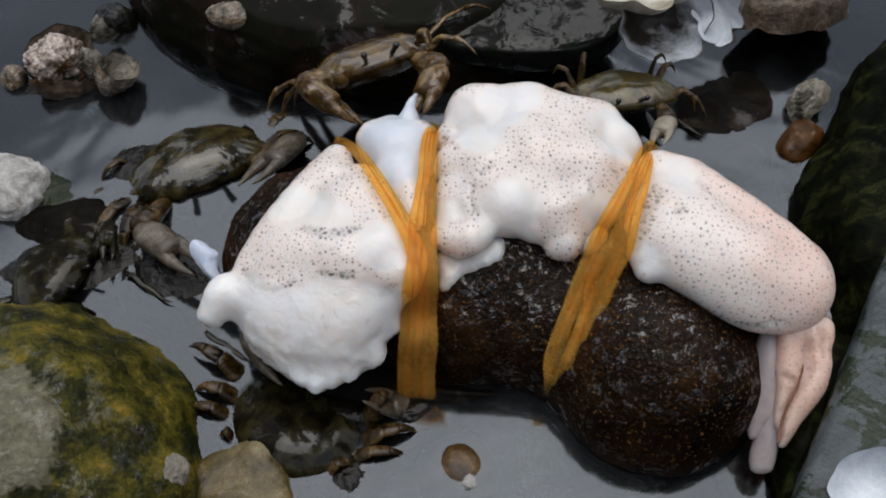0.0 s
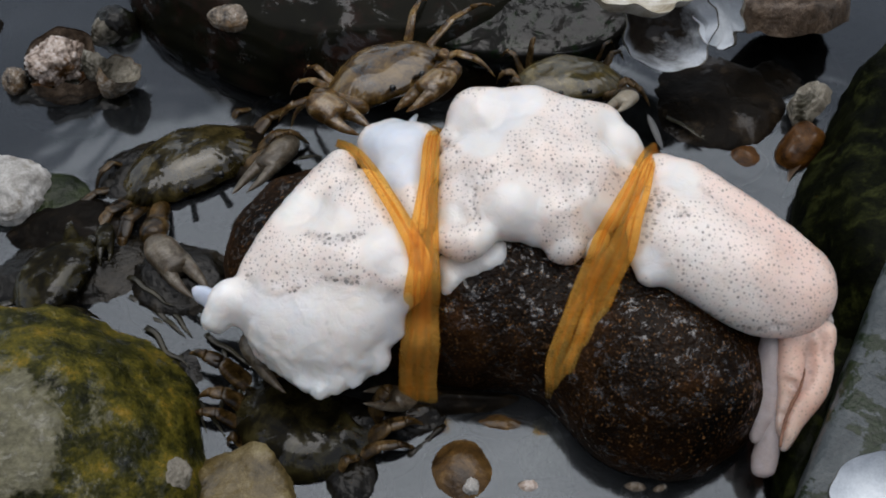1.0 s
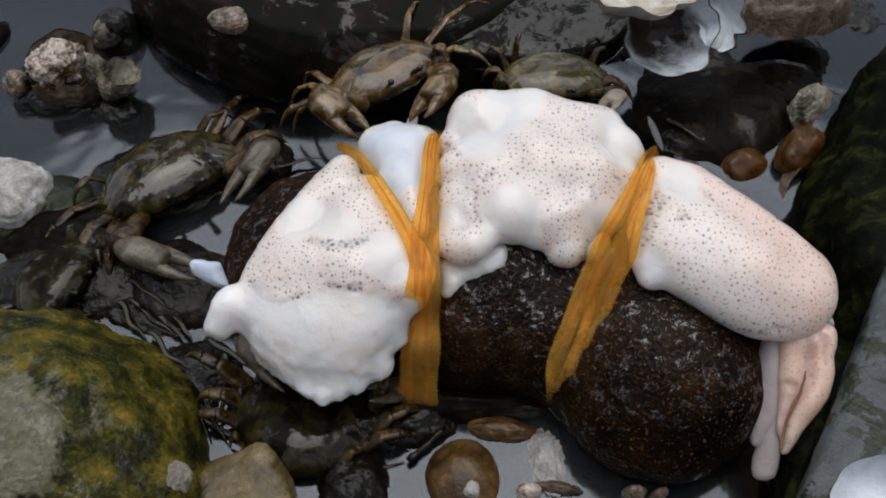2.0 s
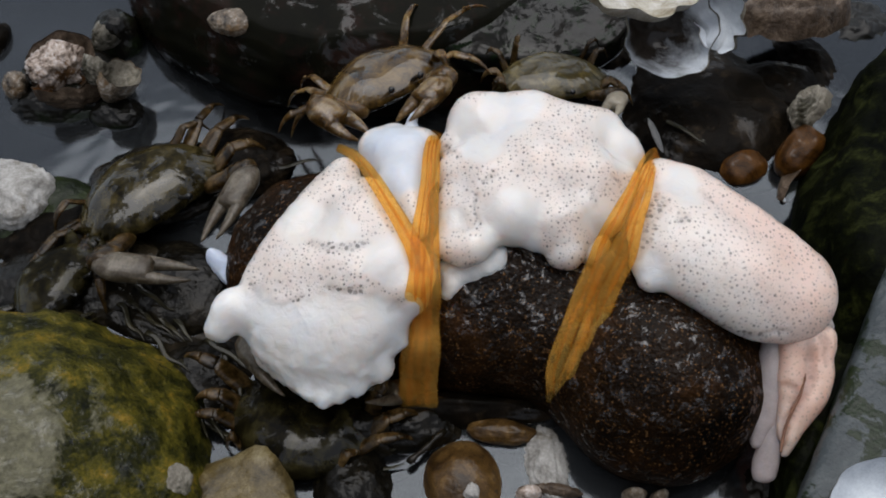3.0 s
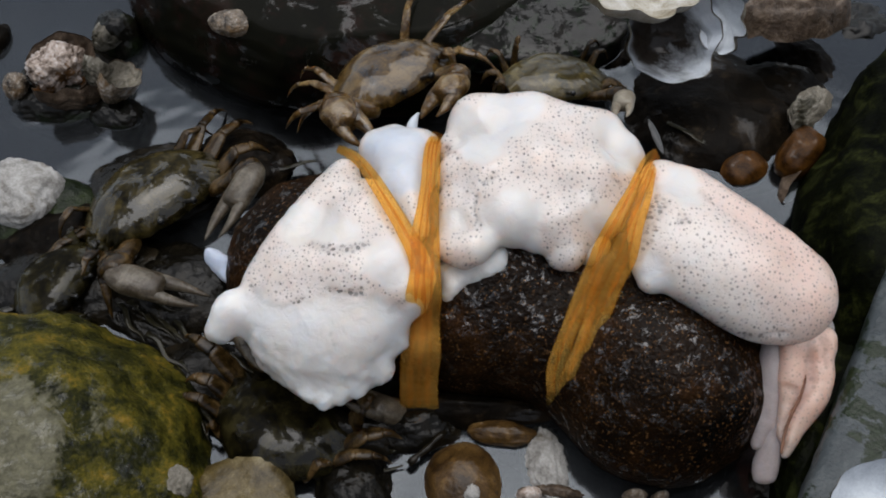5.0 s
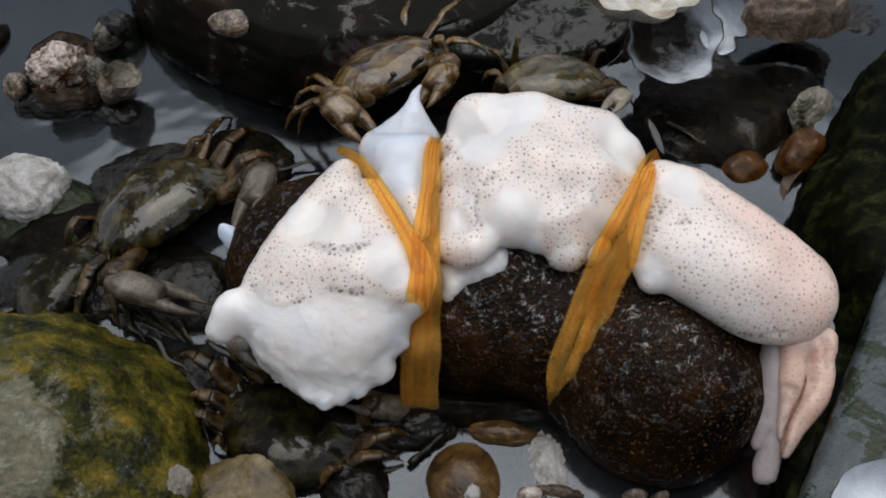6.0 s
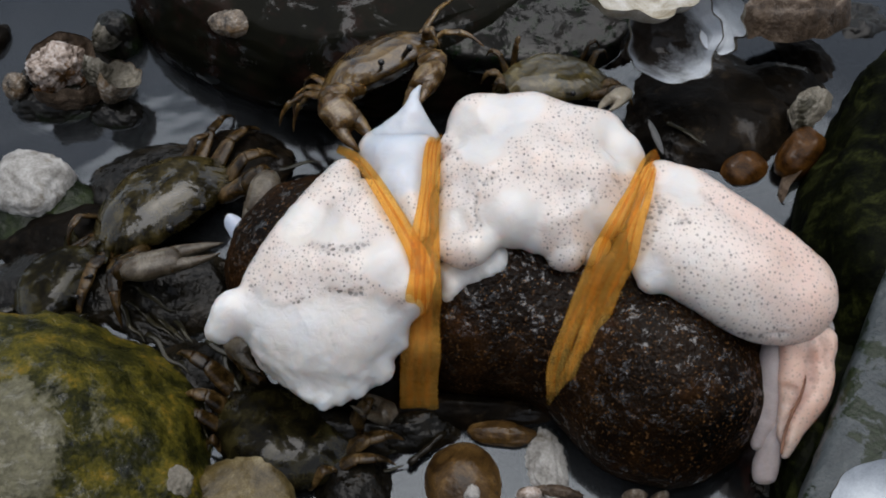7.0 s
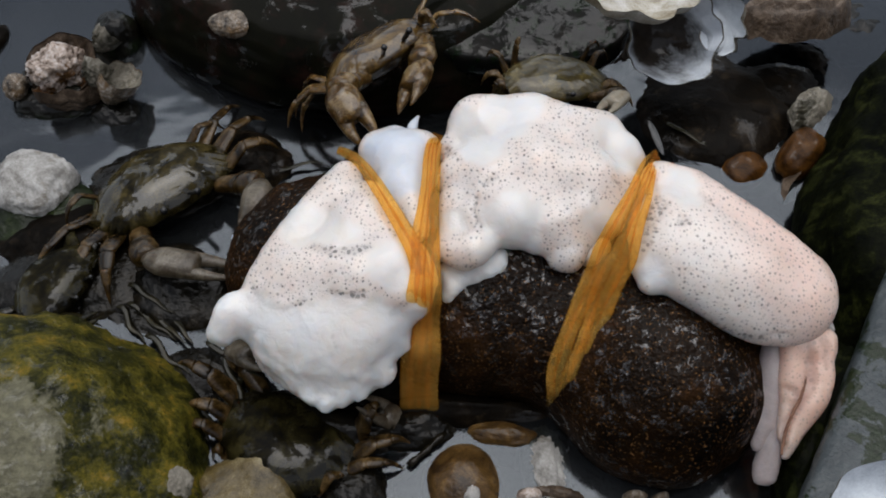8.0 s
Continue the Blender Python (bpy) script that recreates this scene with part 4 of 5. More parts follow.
stone("pebble", (-0.0539, 0.0705, 0.0200), (0.00552, 0.00384, 0.00312), (0, 0, -10), 33, CRUST, "small brown crusted pebble on the black stone", grain=0.06)
stone("pebble", (0.0758, 0.0391, -0.0008), (0.0066, 0.0052, 0.0042), (0, 0, 20), 37, AMBER_ROCK, "small brown pebble awash in the pool", rough=0.08, grain=0.012, square=2.3)
stone("pebble", (0.0896, 0.0412, 0.0030), (0.0072, 0.0046, 0.0050), (0, -20, 48), 39, AMBER_ROCK, "amber pebble wedged in a broken mussel shell", rough=0.08, grain=0.01, square=2.8)
stone("boulder", (0.0722, 0.0605, -0.0060), (0.02700, 0.02580, 0.01140), (0, 0, 10), 41, MURK_ROCK, "low black stone under the oyster shell")
stone("stone", (0.0901, 0.0660, -0.0030), (0.01500, 0.01200, 0.00660), (0, 0, -10), 44, MURK_ROCK, "brown-black wet stone between broken shells", grain=0.06)
stone("stone", (0.0468, 0.0882, -0.0020), (0.00960, 0.01320, 0.00840), (0, 0, 0), 46, MURK_ROCK, "black wet stone beside an open oyster", grain=0.06)
stone("boulder", (0.1104, 0.1195, -0.0120), (0.01560, 0.01320, 0.01200), (0, 0, 20), 43, MUSSEL, "dark stone crusted with old oysters", grain=0.08)
stone("boulder", (-0.1009, 0.0684, -0.0042), (0.0188, 0.0150, 0.0088), (0, 0, 5), 47, BLACK_ROCK, "low black stone carrying oyster shells", grain=0.06)


# Four dark stones added where curved water over the crab mirrors no sky.
stone("stone", (-0.0692, 0.0346, -0.0024), (0.02145, 0.01360, 0.00740), (0, 0, 12), 61, WET_BLACK, "black stone added for the dark water over a crab", grain=0.05)
stone("stone", (-0.0898, 0.0179, -0.0024), (0.01785, 0.01256, 0.00800), (0, 0, 8), 62, MURK_ROCK, "dark brown stone added for dark water among crab legs", grain=0.05)
stone("stone", (-0.0601, 0.0033, -0.0024), (0.01588, 0.01291, 0.00780), (0, 0, -30), 63, WET_BLACK, "black wet stone added for dark water between boulder and bait", grain=0.05)
stone("stone", (-0.0511, 0.0403, -0.0014), (0.01300, 0.01233, 0.00740), (0, 0, 10), 64, MURK_ROCK, "dark brown stone added for dark water beside the banded stone", grain=0.05)
stone("stone", (-0.0233, -0.0319, -0.0024), (0.01805, 0.00675, 0.00800), (0, 0, -8), 65, WET_BLACK, "long black stone below the bait at the waterline", grain=0.05)
stone("stone", (-0.0185, -0.0440, -0.0024), (0.00871, 0.00992, 0.00700), (0, 0, 10), 66, WET_BLACK, "black stone at the pool's edge", grain=0.05)
# Two stones added to fill in the dark between banded stone and pool.
stone("stone", (0.0019, -0.0285, -0.0024), (0.02308, 0.00415, 0.00740), (0, 0, 0), 67, MURK_ROCK, "narrow black stone added for the shade at the banded stone's foot", grain=0.015)
stone("stone", (-0.0059, -0.0322, -0.0024), (0.01139, 0.00527, 0.0072), (0, 0, 8), 69, WET_BLACK, "black wet stone added to darken the water under the bands", grain=0.03)
stone("stone", (0.0998, 0.0782, -0.0050), (0.00985, 0.01744, 0.00680), (0, 0, 25), 71, MURK_ROCK, "low black stone awash between the shells", grain=0.06)
stone("stone", (0.1183, 0.0934, -0.0050), (0.01312, 0.00960, 0.00660), (0, 0, 35), 72, BLACK_ROCK, "ragged black stone awash by the oysters", grain=0.1, rough=0.3)
stone("stone", (0.0783, 0.0587, -0.0040), (0.01820, 0.01295, 0.00700), (0, 0, -12), 73, MURK_ROCK, "dark brown wet stone below the open oyster", grain=0.07, rough=0.2)
stone("flat_stone", (0.0172, 0.0772, 0.0160), (0.03188, 0.01718, 0.00900), (7, 0, -4), 68, SHEET_ROCK, "flat stone with a sheet of water and dark algae spots", grain=0.012, rough=0.05, square=2.6, flat=0.4)


# ---- shells ----
def shell_half(radii, depth, seed, thick, frill=0.1, folds=7, rings=26, sides=72):
    """A cupped shell with a frilled rim: the outer layers and the inner lining, as two meshes."""
    def at(r, a, off):
        f = 1 + frill * (noise.noise((2.2 * math.cos(a) + seed, 2.2 * math.sin(a), seed)) + 0.4 * math.sin(folds * a + seed)) * r
        z = depth * (r ** 2.2 - 1) + 0.35 * depth * frill * 6 * r ** 3 * noise.noise((3 * math.cos(a), 3 * math.sin(a) + seed, 2.0)) - off
        z -= off * (0.4 * abs(noise.noise((r * 9 + seed, a * 1.3, 4.0))) + 0.45 * abs(math.sin(r * 19 + 2 * noise.noise((math.cos(a) * 2, math.sin(a) * 2, seed)))))
        return Vector((radii[0] * r * f * math.cos(a), radii[1] * r * f * math.sin(a), z))
    inner, outer = bmesh.new(), bmesh.new()
    for bm, off, flip in ((inner, 0.0, False), (outer, thick, True)):
        grid = [[bm.verts.new(at((i + 0.03) / rings, 2 * math.pi * k / sides, off * (1 if i < rings else 0.25))) for k in range(sides)] for i in range(rings + 1)]
        if flip:
            grid.append([bm.verts.new(at(1.01 + 0.15 / rings, 2 * math.pi * k / sides, -thick * 0.1)) for k in range(sides)])
        for r, q in zip(grid, grid[1:]):
            for k in range(sides):
                f = (r[k], r[(k + 1) % sides], q[(k + 1) % sides], q[k])
                bm.faces.new(f if flip else f[::-1])
        bm.faces.new(grid[0][::-1] if flip else grid[0])
    return inner, outer


def oyster(name, at, turn, radii, depth, seed, label, lining=SHELL_IN, outside=SHELL_OUT, thick=0.0012, frill=0.1):
    base = new(name)
    base.matrix_basis = pose(*at, *turn)
    tagged(base, label, "shell")
    inner, outer = shell_half(radii, depth, seed, thick, frill)
    part("shell_lining", inner, lining, base, "pale nacre lining")
    part("shell_wall", outer, outside, base, "rough layered outside")
    return base


stone("stone", (-0.0905, 0.0850, 0.0010), (0.0068, 0.0073, 0.0090), (0, 0, 30), 49, BLACK_ROCK, "dark stone wedged behind an oyster shell", grain=0.05)
stone("stone", (-0.1010, 0.0615, -0.0020), (0.0132, 0.0073, 0.0075), (0, 0, 8), 82, BLACK_ROCK, "black wet stone under the oyster clump", grain=0.05)
stone("stone", (-0.0863, 0.0581, -0.0020), (0.0078, 0.0058, 0.0060), (0, 0, -12), 83, BLACK_ROCK, "black wet stone under the oyster clump", grain=0.05)
oyster("oyster_shell", (-0.1003, 0.0673, 0.0090), (14, -4, 18), (0.0092, 0.0094, 0.004), 0.006, 23.7, "black oyster cup round the pale crust", MUSSEL, MUSSEL, 0.0018, frill=0.06)
stone("oyster_crust", (-0.1016, 0.0659, 0.0095), (0.0062, 0.0054, 0.0044), (12, 0, 20), 51, PALE_CRUST, "knobbly pinkish-white and brown crust on an oyster", "shell", grain=0.13, rough=0.35, square=2.6)
stone("barnacle", (-0.1126, 0.0634, 0.0050), (0.0032, 0.0038, 0.0032), (0, 0, 0), 53, CRUST, "small crusted barnacle lump by an oyster", "shell", grain=0.12)
oyster("oyster_shell", (-0.0828, 0.0611, 0.0110), (28, 24, 78), (0.0068, 0.0047, 0.004), 0.006, 12.9, "grey ribbed oyster shell with white layered edges", SHELL_OUT, CRUST, 0.0018, frill=0.09)
oyster("oyster_shell", (-0.0887, 0.0636, 0.0125), (10, 62, 84), (0.0056, 0.0032, 0.004), 0.004, 15.8, "white oyster valve standing on edge", SHELL_OUT, SHELL_OUT, 0.0012, frill=0.1)
oyster("oyster_shell", (-0.0889, 0.0761, 0.0115), (20, 66, 70), (0.0053, 0.0025, 0.004), 0.004, 17.3, "thin greenish-white shell fin with a pale edge", SHELL_OUT, SHELL_OUT, 0.0010, frill=0.1)
oyster("oyster_shell", (-0.0964, 0.0613, 0.0075), (-20, 8, 22), (0.0097, 0.0038, 0.004), 0.005, 19.1, "orange-brown oyster rim below the crust", AMBER_ROCK, MUSSEL, 0.0016, frill=0.1)
stone("stone", (-0.1257, 0.0849, 0.0000), (0.0036, 0.0070, 0.0040), (0, 0, -10), 58, MURK_ROCK, "brown stone at the rim of the pool")
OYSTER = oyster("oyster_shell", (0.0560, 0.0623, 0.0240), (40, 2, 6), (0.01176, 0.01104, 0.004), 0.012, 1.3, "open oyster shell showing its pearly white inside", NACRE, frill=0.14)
oyster("oyster_shell", (0.0449, 0.0611, 0.0390), (12, 8, 4), (0.01344, 0.00792, 0.004), 0.006, 4.1, "oyster shell with a frilled cream and yellow rim", SHELL_CREAM, SHELL_CREAM, frill=0.22)
oyster("oyster_shell", (0.0686, 0.0674, 0.0250), (30, -38, -10), (0.00600, 0.00888, 0.004), 0.006, 6.6, "broken pale oyster shell standing on edge", SHELL_IN, SHELL_OUT, frill=0.25)
oyster("oyster_shell", (0.0943, 0.0800, 0.0120), (160, 8, 24), (0.0165, 0.0100, 0.004), 0.009, 8.2, "overturned dark brown oyster shell with growth ridges", MUSSEL, MUSSEL, 0.0030, 0.09)
oyster("oyster_shell", (0.0944, 0.0534, 0.0060), (150, -20, 50), (0.00648, 0.00432, 0.003), 0.004, 9.7, "broken greenish white shell leaning on a pebble", SHELL_OUT, SHELL_OUT, frill=0.14)
oyster("oyster_shell", (0.0893, 0.0342, 0.0020), (60, -10, 48), (0.00840, 0.00264, 0.003), 0.003, 11.2, "thin edge of a mussel shell", SHELL_IN, MUSSEL, frill=0.06)
stone("shell_chip", (-0.0460, -0.0535, 0.0260), (0.00240, 0.00288, 0.00048), (30, 20, 30), 55, SHELL_OUT, "pale translucent shell chip stuck on algae", "shell", grain=0.03, rough=0.3, square=1.4)
stone("shell_chip", (0.0534, 0.0447, 0.0060), (0.00096, 0.00456, 0.00048), (20, 10, 24), 57, GREY_ROCK, "narrow grey shell sliver on a dark wet stone", "shell", grain=0.03, rough=0.2)
oyster("oyster_shell", (0.0694, -0.0607, 0.0375), (15, -12, 20), (0.00720, 0.00552, 0.003), 0.004, 14.4, "pale blue-white shell lying on the slab", frill=0.08)


# ---- crabs ----
def place(at, heading, pitch=0.0, roll=0.0):
    """A crab's pose: where it stands, the way it faces in degrees, and how far it rears."""
    return pose(*at) @ pose(0, 0, 0, 0, 0, heading - 90) @ pose(0, 0, 0, pitch, roll, 0)


def aim(a, b, up):
    """A pose at a whose y axis runs to b."""
    y = (Vector(b) - Vector(a)).normalized()
    x = y.cross(up).normalized()
    z = x.cross(y)
    m = Matrix((x, y, z)).transposed().to_4x4()
    m.translation = a
    return m


def carapace_mesh(w, seed):
    bm = bmesh.new()
    sides, rings = 96, 12

    def rim(a, r):
        x, y = math.sin(a), math.cos(a)
        back = max(0.0, -y)
        px = 0.5 * math.copysign(abs(x) ** 0.72, x) * (1 - 0.42 * back ** 1.4)
        py = 0.34 * math.copysign(abs(y) ** 0.62, y) if y > 0 else -0.38 * abs(y) ** 0.85
        side = abs(math.degrees(math.atan2(x, y)))
        if 28 < side < 92:
            tooth = ((side - 28) / 12.8) % 1.0
            k = 1 + 0.17 * (tooth - 0.4) * r ** 7
            px, py = px * k, py * k
        if side < 20:
            py += 0.018 * r ** 9 * abs(math.cos(math.radians(side * 9)))
        return px * w, py * w
    top, low = [], []
    for i in range(rings + 1):
        r = (i + 0.2) / (rings + 0.2)
        up, down = [], []
        for k in range(sides):
            a = 2 * math.pi * k / sides
            x, y = rim(a, r)
            swell = 0.17 * w * (1 - r ** 3.6)
            groove = 0.008 * w * noise.noise((x * r / w * 7 + seed, y * r / w * 7, 1.5)) + 0.02 * w * noise.noise((abs(x) * r / w * 3.2, y * r / w * 3.2, seed))
            up.append(bm.verts.new((x * r, y * r, swell + groove * (1 - r ** 6))))
            if i < rings:
                down.append(bm.verts.new((x * r * 0.93, y * r * 0.93, -0.13 * w * (1 - r ** 4))))
        top.append(up)
        if down:
            low.append(down)
    for r, q in zip(top, top[1:]):
        for k in range(sides):
            bm.faces.new((r[k], q[k], q[(k + 1) % sides], r[(k + 1) % sides])[::-1])
    for r, q in zip(low, low[1:] + [top[-1]]):
        for k in range(sides):
            bm.faces.new((r[k], q[k], q[(k + 1) % sides], r[(k + 1) % sides]))
    bm.faces.new(top[0])
    bm.faces.new(low[0][::-1])
    bmesh.ops.recalc_face_normals(bm, faces=bm.faces)
    return bm


def limb(bm, a, b, w0, w1, w2, flat=0.6, bow=0.0, up=Vector((0, 0, 1)), sides=10):
    """One limb segment from a to b: narrow joint, swollen middle, far end."""
    a, b = Vector(a), Vector(b)
    path, sizes = [], []
    for i in range(11):
        t = i / 10
        w = w0 + (w1 - w0) * math.sin(t / 0.4 * math.pi / 2) if t < 0.4 else w1 + (w2 - w1) * ((t - 0.4) / 0.6) ** 1.6
        if i in (0, 10):
            w *= 0.7
        path.append(a.lerp(b, t) + up * (bow * math.sin(t * math.pi)))
        sizes.append((w, w * flat))
    return tube(bm, path, sizes, sides, up)


def hook(bm, a, b, w, bend, up, teeth=0):
    """A curved finger that tapers to a point, with blunt teeth."""
    a, b, bend = Vector(a), Vector(b), Vector(bend)
    path, sizes = [], []
    for i in range(12):
        t = i / 11
        k = w * (1 - t) ** 0.75 + 0.05 * w
        k *= 1 + (0.18 * math.sin(t * 24) if teeth else 0)
        path.append(a.lerp(b, t) + bend * math.sin(t * math.pi * 0.9))
        sizes.append((k, k * 0.85))
    return tube(bm, path, sizes, 9, up)


def crab(label, w, shell, limbs, claws, m, seed, feet, arm=0.44, claw=0.56, scale_claw=1.0, slim=1.0):
    """A shore crab at m. feet: places of feet in the pool, by side and number from the front; others spread by themselves."""
    base = new("shore_crab")
    base.matrix_basis = m
    tagged(base, label, "crab", group="feeding crabs")
    part("carapace", carapace_mesh(w, seed), shell, base, "wet toothed carapace")
    up = Vector((0, 0, 1))
    back = m.inverted()
    for side in (1, -1):
        bm = bmesh.new()
        limb(bm, (side * 0.1 * w, 0.3 * w, 0.05 * w), (side * 0.13 * w, 0.42 * w, 0.12 * w), 0.018 * w, 0.02 * w, 0.028 * w, 1.0, sides=8)
        part("eye", bm, EYE, base, "dark stalked eye")
        for i in range(4):
            hip = Vector((side * (0.40 - 0.03 * i) * w, (0.16 - 0.13 * i) * w, -0.05 * w))
            foot = back @ Vector(feet[side, i]) if (side, i) in feet else Vector((side * (0.98 - 0.05 * i) * w, (0.42 - 0.36 * i) * w, -0.2 * w))
            knee = hip.lerp(foot, 0.5) + up * (0.2 * w - 0.08 * (foot - hip).length)
            shin = knee.lerp(foot, 0.45) + up * 0.05 * w
            bm = bmesh.new()
            q = w * (1.0, 0.92, 0.72, 0.6)[i] * slim
            limb(bm, hip, knee, 0.058 * q, 0.076 * q, 0.058 * q, 0.42)
            leg = part("leg", bm, limbs, base)
            bm = bmesh.new()
            limb(bm, knee.lerp(hip, 0.04), shin, 0.054 * q, 0.054 * q, 0.042 * q, 0.46)
            hook(bm, shin.lerp(knee, 0.06), foot, 0.037 * q, (0, 0, 0.03 * w), up)
            part("leg_tip", bm, limbs, leg)
    arms = []
    for side in (1, -1):
        long, reach = arm * w, claw * w
        k = scale_claw
        bm = bmesh.new()
        limb(bm, (0, 0, 0), (0, long * 0.62, 0), 0.05 * w * k, 0.068 * w * k, 0.078 * w * k, 0.75)
        limb(bm, (0, long * 0.55, 0), (0, long, 0), 0.07 * w * k, 0.088 * w * k, 0.07 * w * k, 0.8)
        upper = part("claw_arm", bm, limbs, base)
        bm = bmesh.new()
        limb(bm, (0, -0.02 * w, 0), (0, reach * 0.56, 0), 0.045 * w * k, 0.098 * w * k, 0.09 * w * k, 0.66, sides=14)
        hook(bm, (-side * 0.045 * w * k, reach * 0.42, 0), (-side * 0.035 * w * k, reach, 0), 0.052 * w * k, (-side * 0.014 * w, 0, 0), up)
        palm = part("claw", bm, claws, base)
        bm = bmesh.new()
        hook(bm, (0, 0, 0), (-side * 0.01 * w * k, reach * 0.5, 0), 0.046 * w * k, (side * 0.018 * w, 0, 0), up)
        finger = part("claw_finger", bm, claws, palm)
        finger.matrix_basis = pose(side * 0.048 * w * k, reach * 0.44, 0)
        arms.append((side, upper, palm, Vector((side * 0.3 * w, 0.26 * w, -0.04 * w)), long, reach))
    return base, arms


def bend_arm(side, shoulder, tip, long, reach, lift):
    """The poses of an arm and of its claw, in the crab's space, for a tip to touch."""
    d = tip - shoulder
    span = min(max(d.length, abs(long - reach) * 1.15 + 0.001), (long + reach) * 0.985)
    d = d.normalized()
    along = (long ** 2 - reach ** 2 + span ** 2) / (2 * span)
    off = math.sqrt(max(long ** 2 - along ** 2, 0))
    out = Vector((side * 0.9, 0.45, lift))
    out = (out - d * out.dot(d)).normalized()
    elbow = shoulder + d * along + out * off
    up = Vector((0.05, -0.15, 1))
    return aim(shoulder, elbow, up), aim(elbow, shoulder + d * span, up)


TIMES = (0.0, 0.5, 1.0, 1.5, 2.2, 2.8, 3.2, 3.6, 4.0, 4.4, 5.1, 5.8, 6.2, 6.6, 7.0, 7.4, 7.7, 8.0)

# body: place, heading, pitch; then the tip of each claw
TOP_BODY = [
    ((-0.0169, 0.0499, 0.0230), -65, 40), ((-0.0171, 0.0510, 0.0230), -65, 36), ((-0.0139, 0.0472, 0.0230), -57, 18), ((-0.0140, 0.0477, 0.0230), -55, 20),
    ((-0.0147, 0.0483, 0.0230), -55, 24), ((-0.0154, 0.0478, 0.0230), -55, 26), ((-0.0133, 0.0461, 0.0230), -53, 12), ((-0.0126, 0.0452, 0.0230), -53, 5), ((-0.0126, 0.0446, 0.0230), -53, 0),
    ((-0.0124, 0.0461, 0.0230), -50, 0), ((-0.0134, 0.0493, 0.0230), -50, 16), ((-0.0141, 0.0508, 0.0230), -50, 28), ((-0.0146, 0.0500, 0.0230), -52, 25), ((-0.0141, 0.0508, 0.0230), -50, 28),
    ((-0.0161, 0.0522, 0.0230), -53, 34), ((-0.0177, 0.0569, 0.0240), -44, 42), ((-0.0174, 0.0564, 0.0240), -45, 42), ((-0.0163, 0.0548, 0.0240), -45, 38)]
TOP_TIPS_A = [
    (-0.0172, 0.0237, 0.0300), (-0.0173, 0.0230, 0.0300), (-0.0163, 0.0225, 0.0300), (-0.0164, 0.0221, 0.0300), (-0.0164, 0.0224, 0.0300), (-0.0164, 0.0224, 0.0300), (-0.0164, 0.0222, 0.0300), (-0.0164, 0.0222, 0.0300),
    (-0.0176, 0.0207, 0.0300), (-0.0176, 0.0216, 0.0300), (-0.0158, 0.0207, 0.0300), (-0.0145, 0.0207, 0.0300), (-0.0146, 0.0212, 0.0300), (-0.0151, 0.0196, 0.0300), (-0.0157, 0.0191, 0.0300), (-0.0152, 0.0207, 0.0300), (-0.0152, 0.0207, 0.0300), (-0.0152, 0.0207, 0.0300)]
TOP_TIPS_B = [
    (-0.0054, 0.0217, 0.0340), (-0.0056, 0.0239, 0.0350), (-0.0095, 0.0256, 0.0330), (-0.0011, 0.0196, 0.0350), (-0.0078, 0.0236, 0.0340), (-0.0114, 0.0229, 0.0330), (-0.0060, 0.0246, 0.0330), (-0.0047, 0.0234, 0.0330),
    (-0.0060, 0.0229, 0.0330), (-0.0047, 0.0224, 0.0330), (-0.0035, 0.0253, 0.0340), (-0.0041, 0.0260, 0.0350), (-0.0068, 0.0260, 0.0350), (-0.0108, 0.0225, 0.0340), (-0.0075, 0.0260, 0.0350), (-0.0087, 0.0396, 0.0360), (-0.0118, 0.0371, 0.0350), (-0.0095, 0.0225, 0.0340)]
LEFT_BODY = [
    ((-0.0615, 0.0369, 0.0020), -62, 14), ((-0.0613, 0.0391, 0.0020), -62, 14), ((-0.0634, 0.0375, 0.0020), -60, 12), ((-0.0659, 0.0358, 0.0030), -56, 12), ((-0.0689, 0.0318, 0.0050), -52, 10),
    ((-0.0711, 0.0274, 0.0060), -47, 8), ((-0.0716, 0.0274, 0.0060), -47, 8), ((-0.0720, 0.0273, 0.0060), -47, 8), ((-0.0716, 0.0273, 0.0060), -47, 8), ((-0.0711, 0.0273, 0.0060), -47, 8), ((-0.0700, 0.0257, 0.0060), -46, 10),
    ((-0.0687, 0.0240, 0.0060), -46, 10), ((-0.0679, 0.0231, 0.0060), -46, 10), ((-0.0674, 0.0231, 0.0060), -45, 10), ((-0.0678, 0.0240, 0.0060), -46, 10), ((-0.0686, 0.0257, 0.0060), -48, 12), ((-0.0689, 0.0274, 0.0060), -50, 12), ((-0.0689, 0.0292, 0.0060), -50, 12)]
LEFT_TIPS_A = [
    (-0.0510, -0.0032, 0.0120), (-0.0517, -0.0015, 0.0120), (-0.0518, -0.0067, 0.0090), (-0.0510, -0.0029, 0.0100), (-0.0514, -0.0019, 0.0100), (-0.0512, -0.0019, 0.0100), (-0.0562, 0.0010, 0.0100), (-0.0491, -0.0022, 0.0100),
    (-0.0520, -0.0049, 0.0100), (-0.0491, -0.0022, 0.0100), (-0.0524, -0.0065, 0.0080), (-0.0557, -0.0082, 0.0060), (-0.0475, -0.0037, 0.0100), (-0.0479, 0.0023, 0.0130), (-0.0481, 0.0051, 0.0140), (-0.0444, -0.0003, 0.0120), (-0.0432, -0.0003, 0.0120), (-0.0436, -0.0003, 0.0120)]
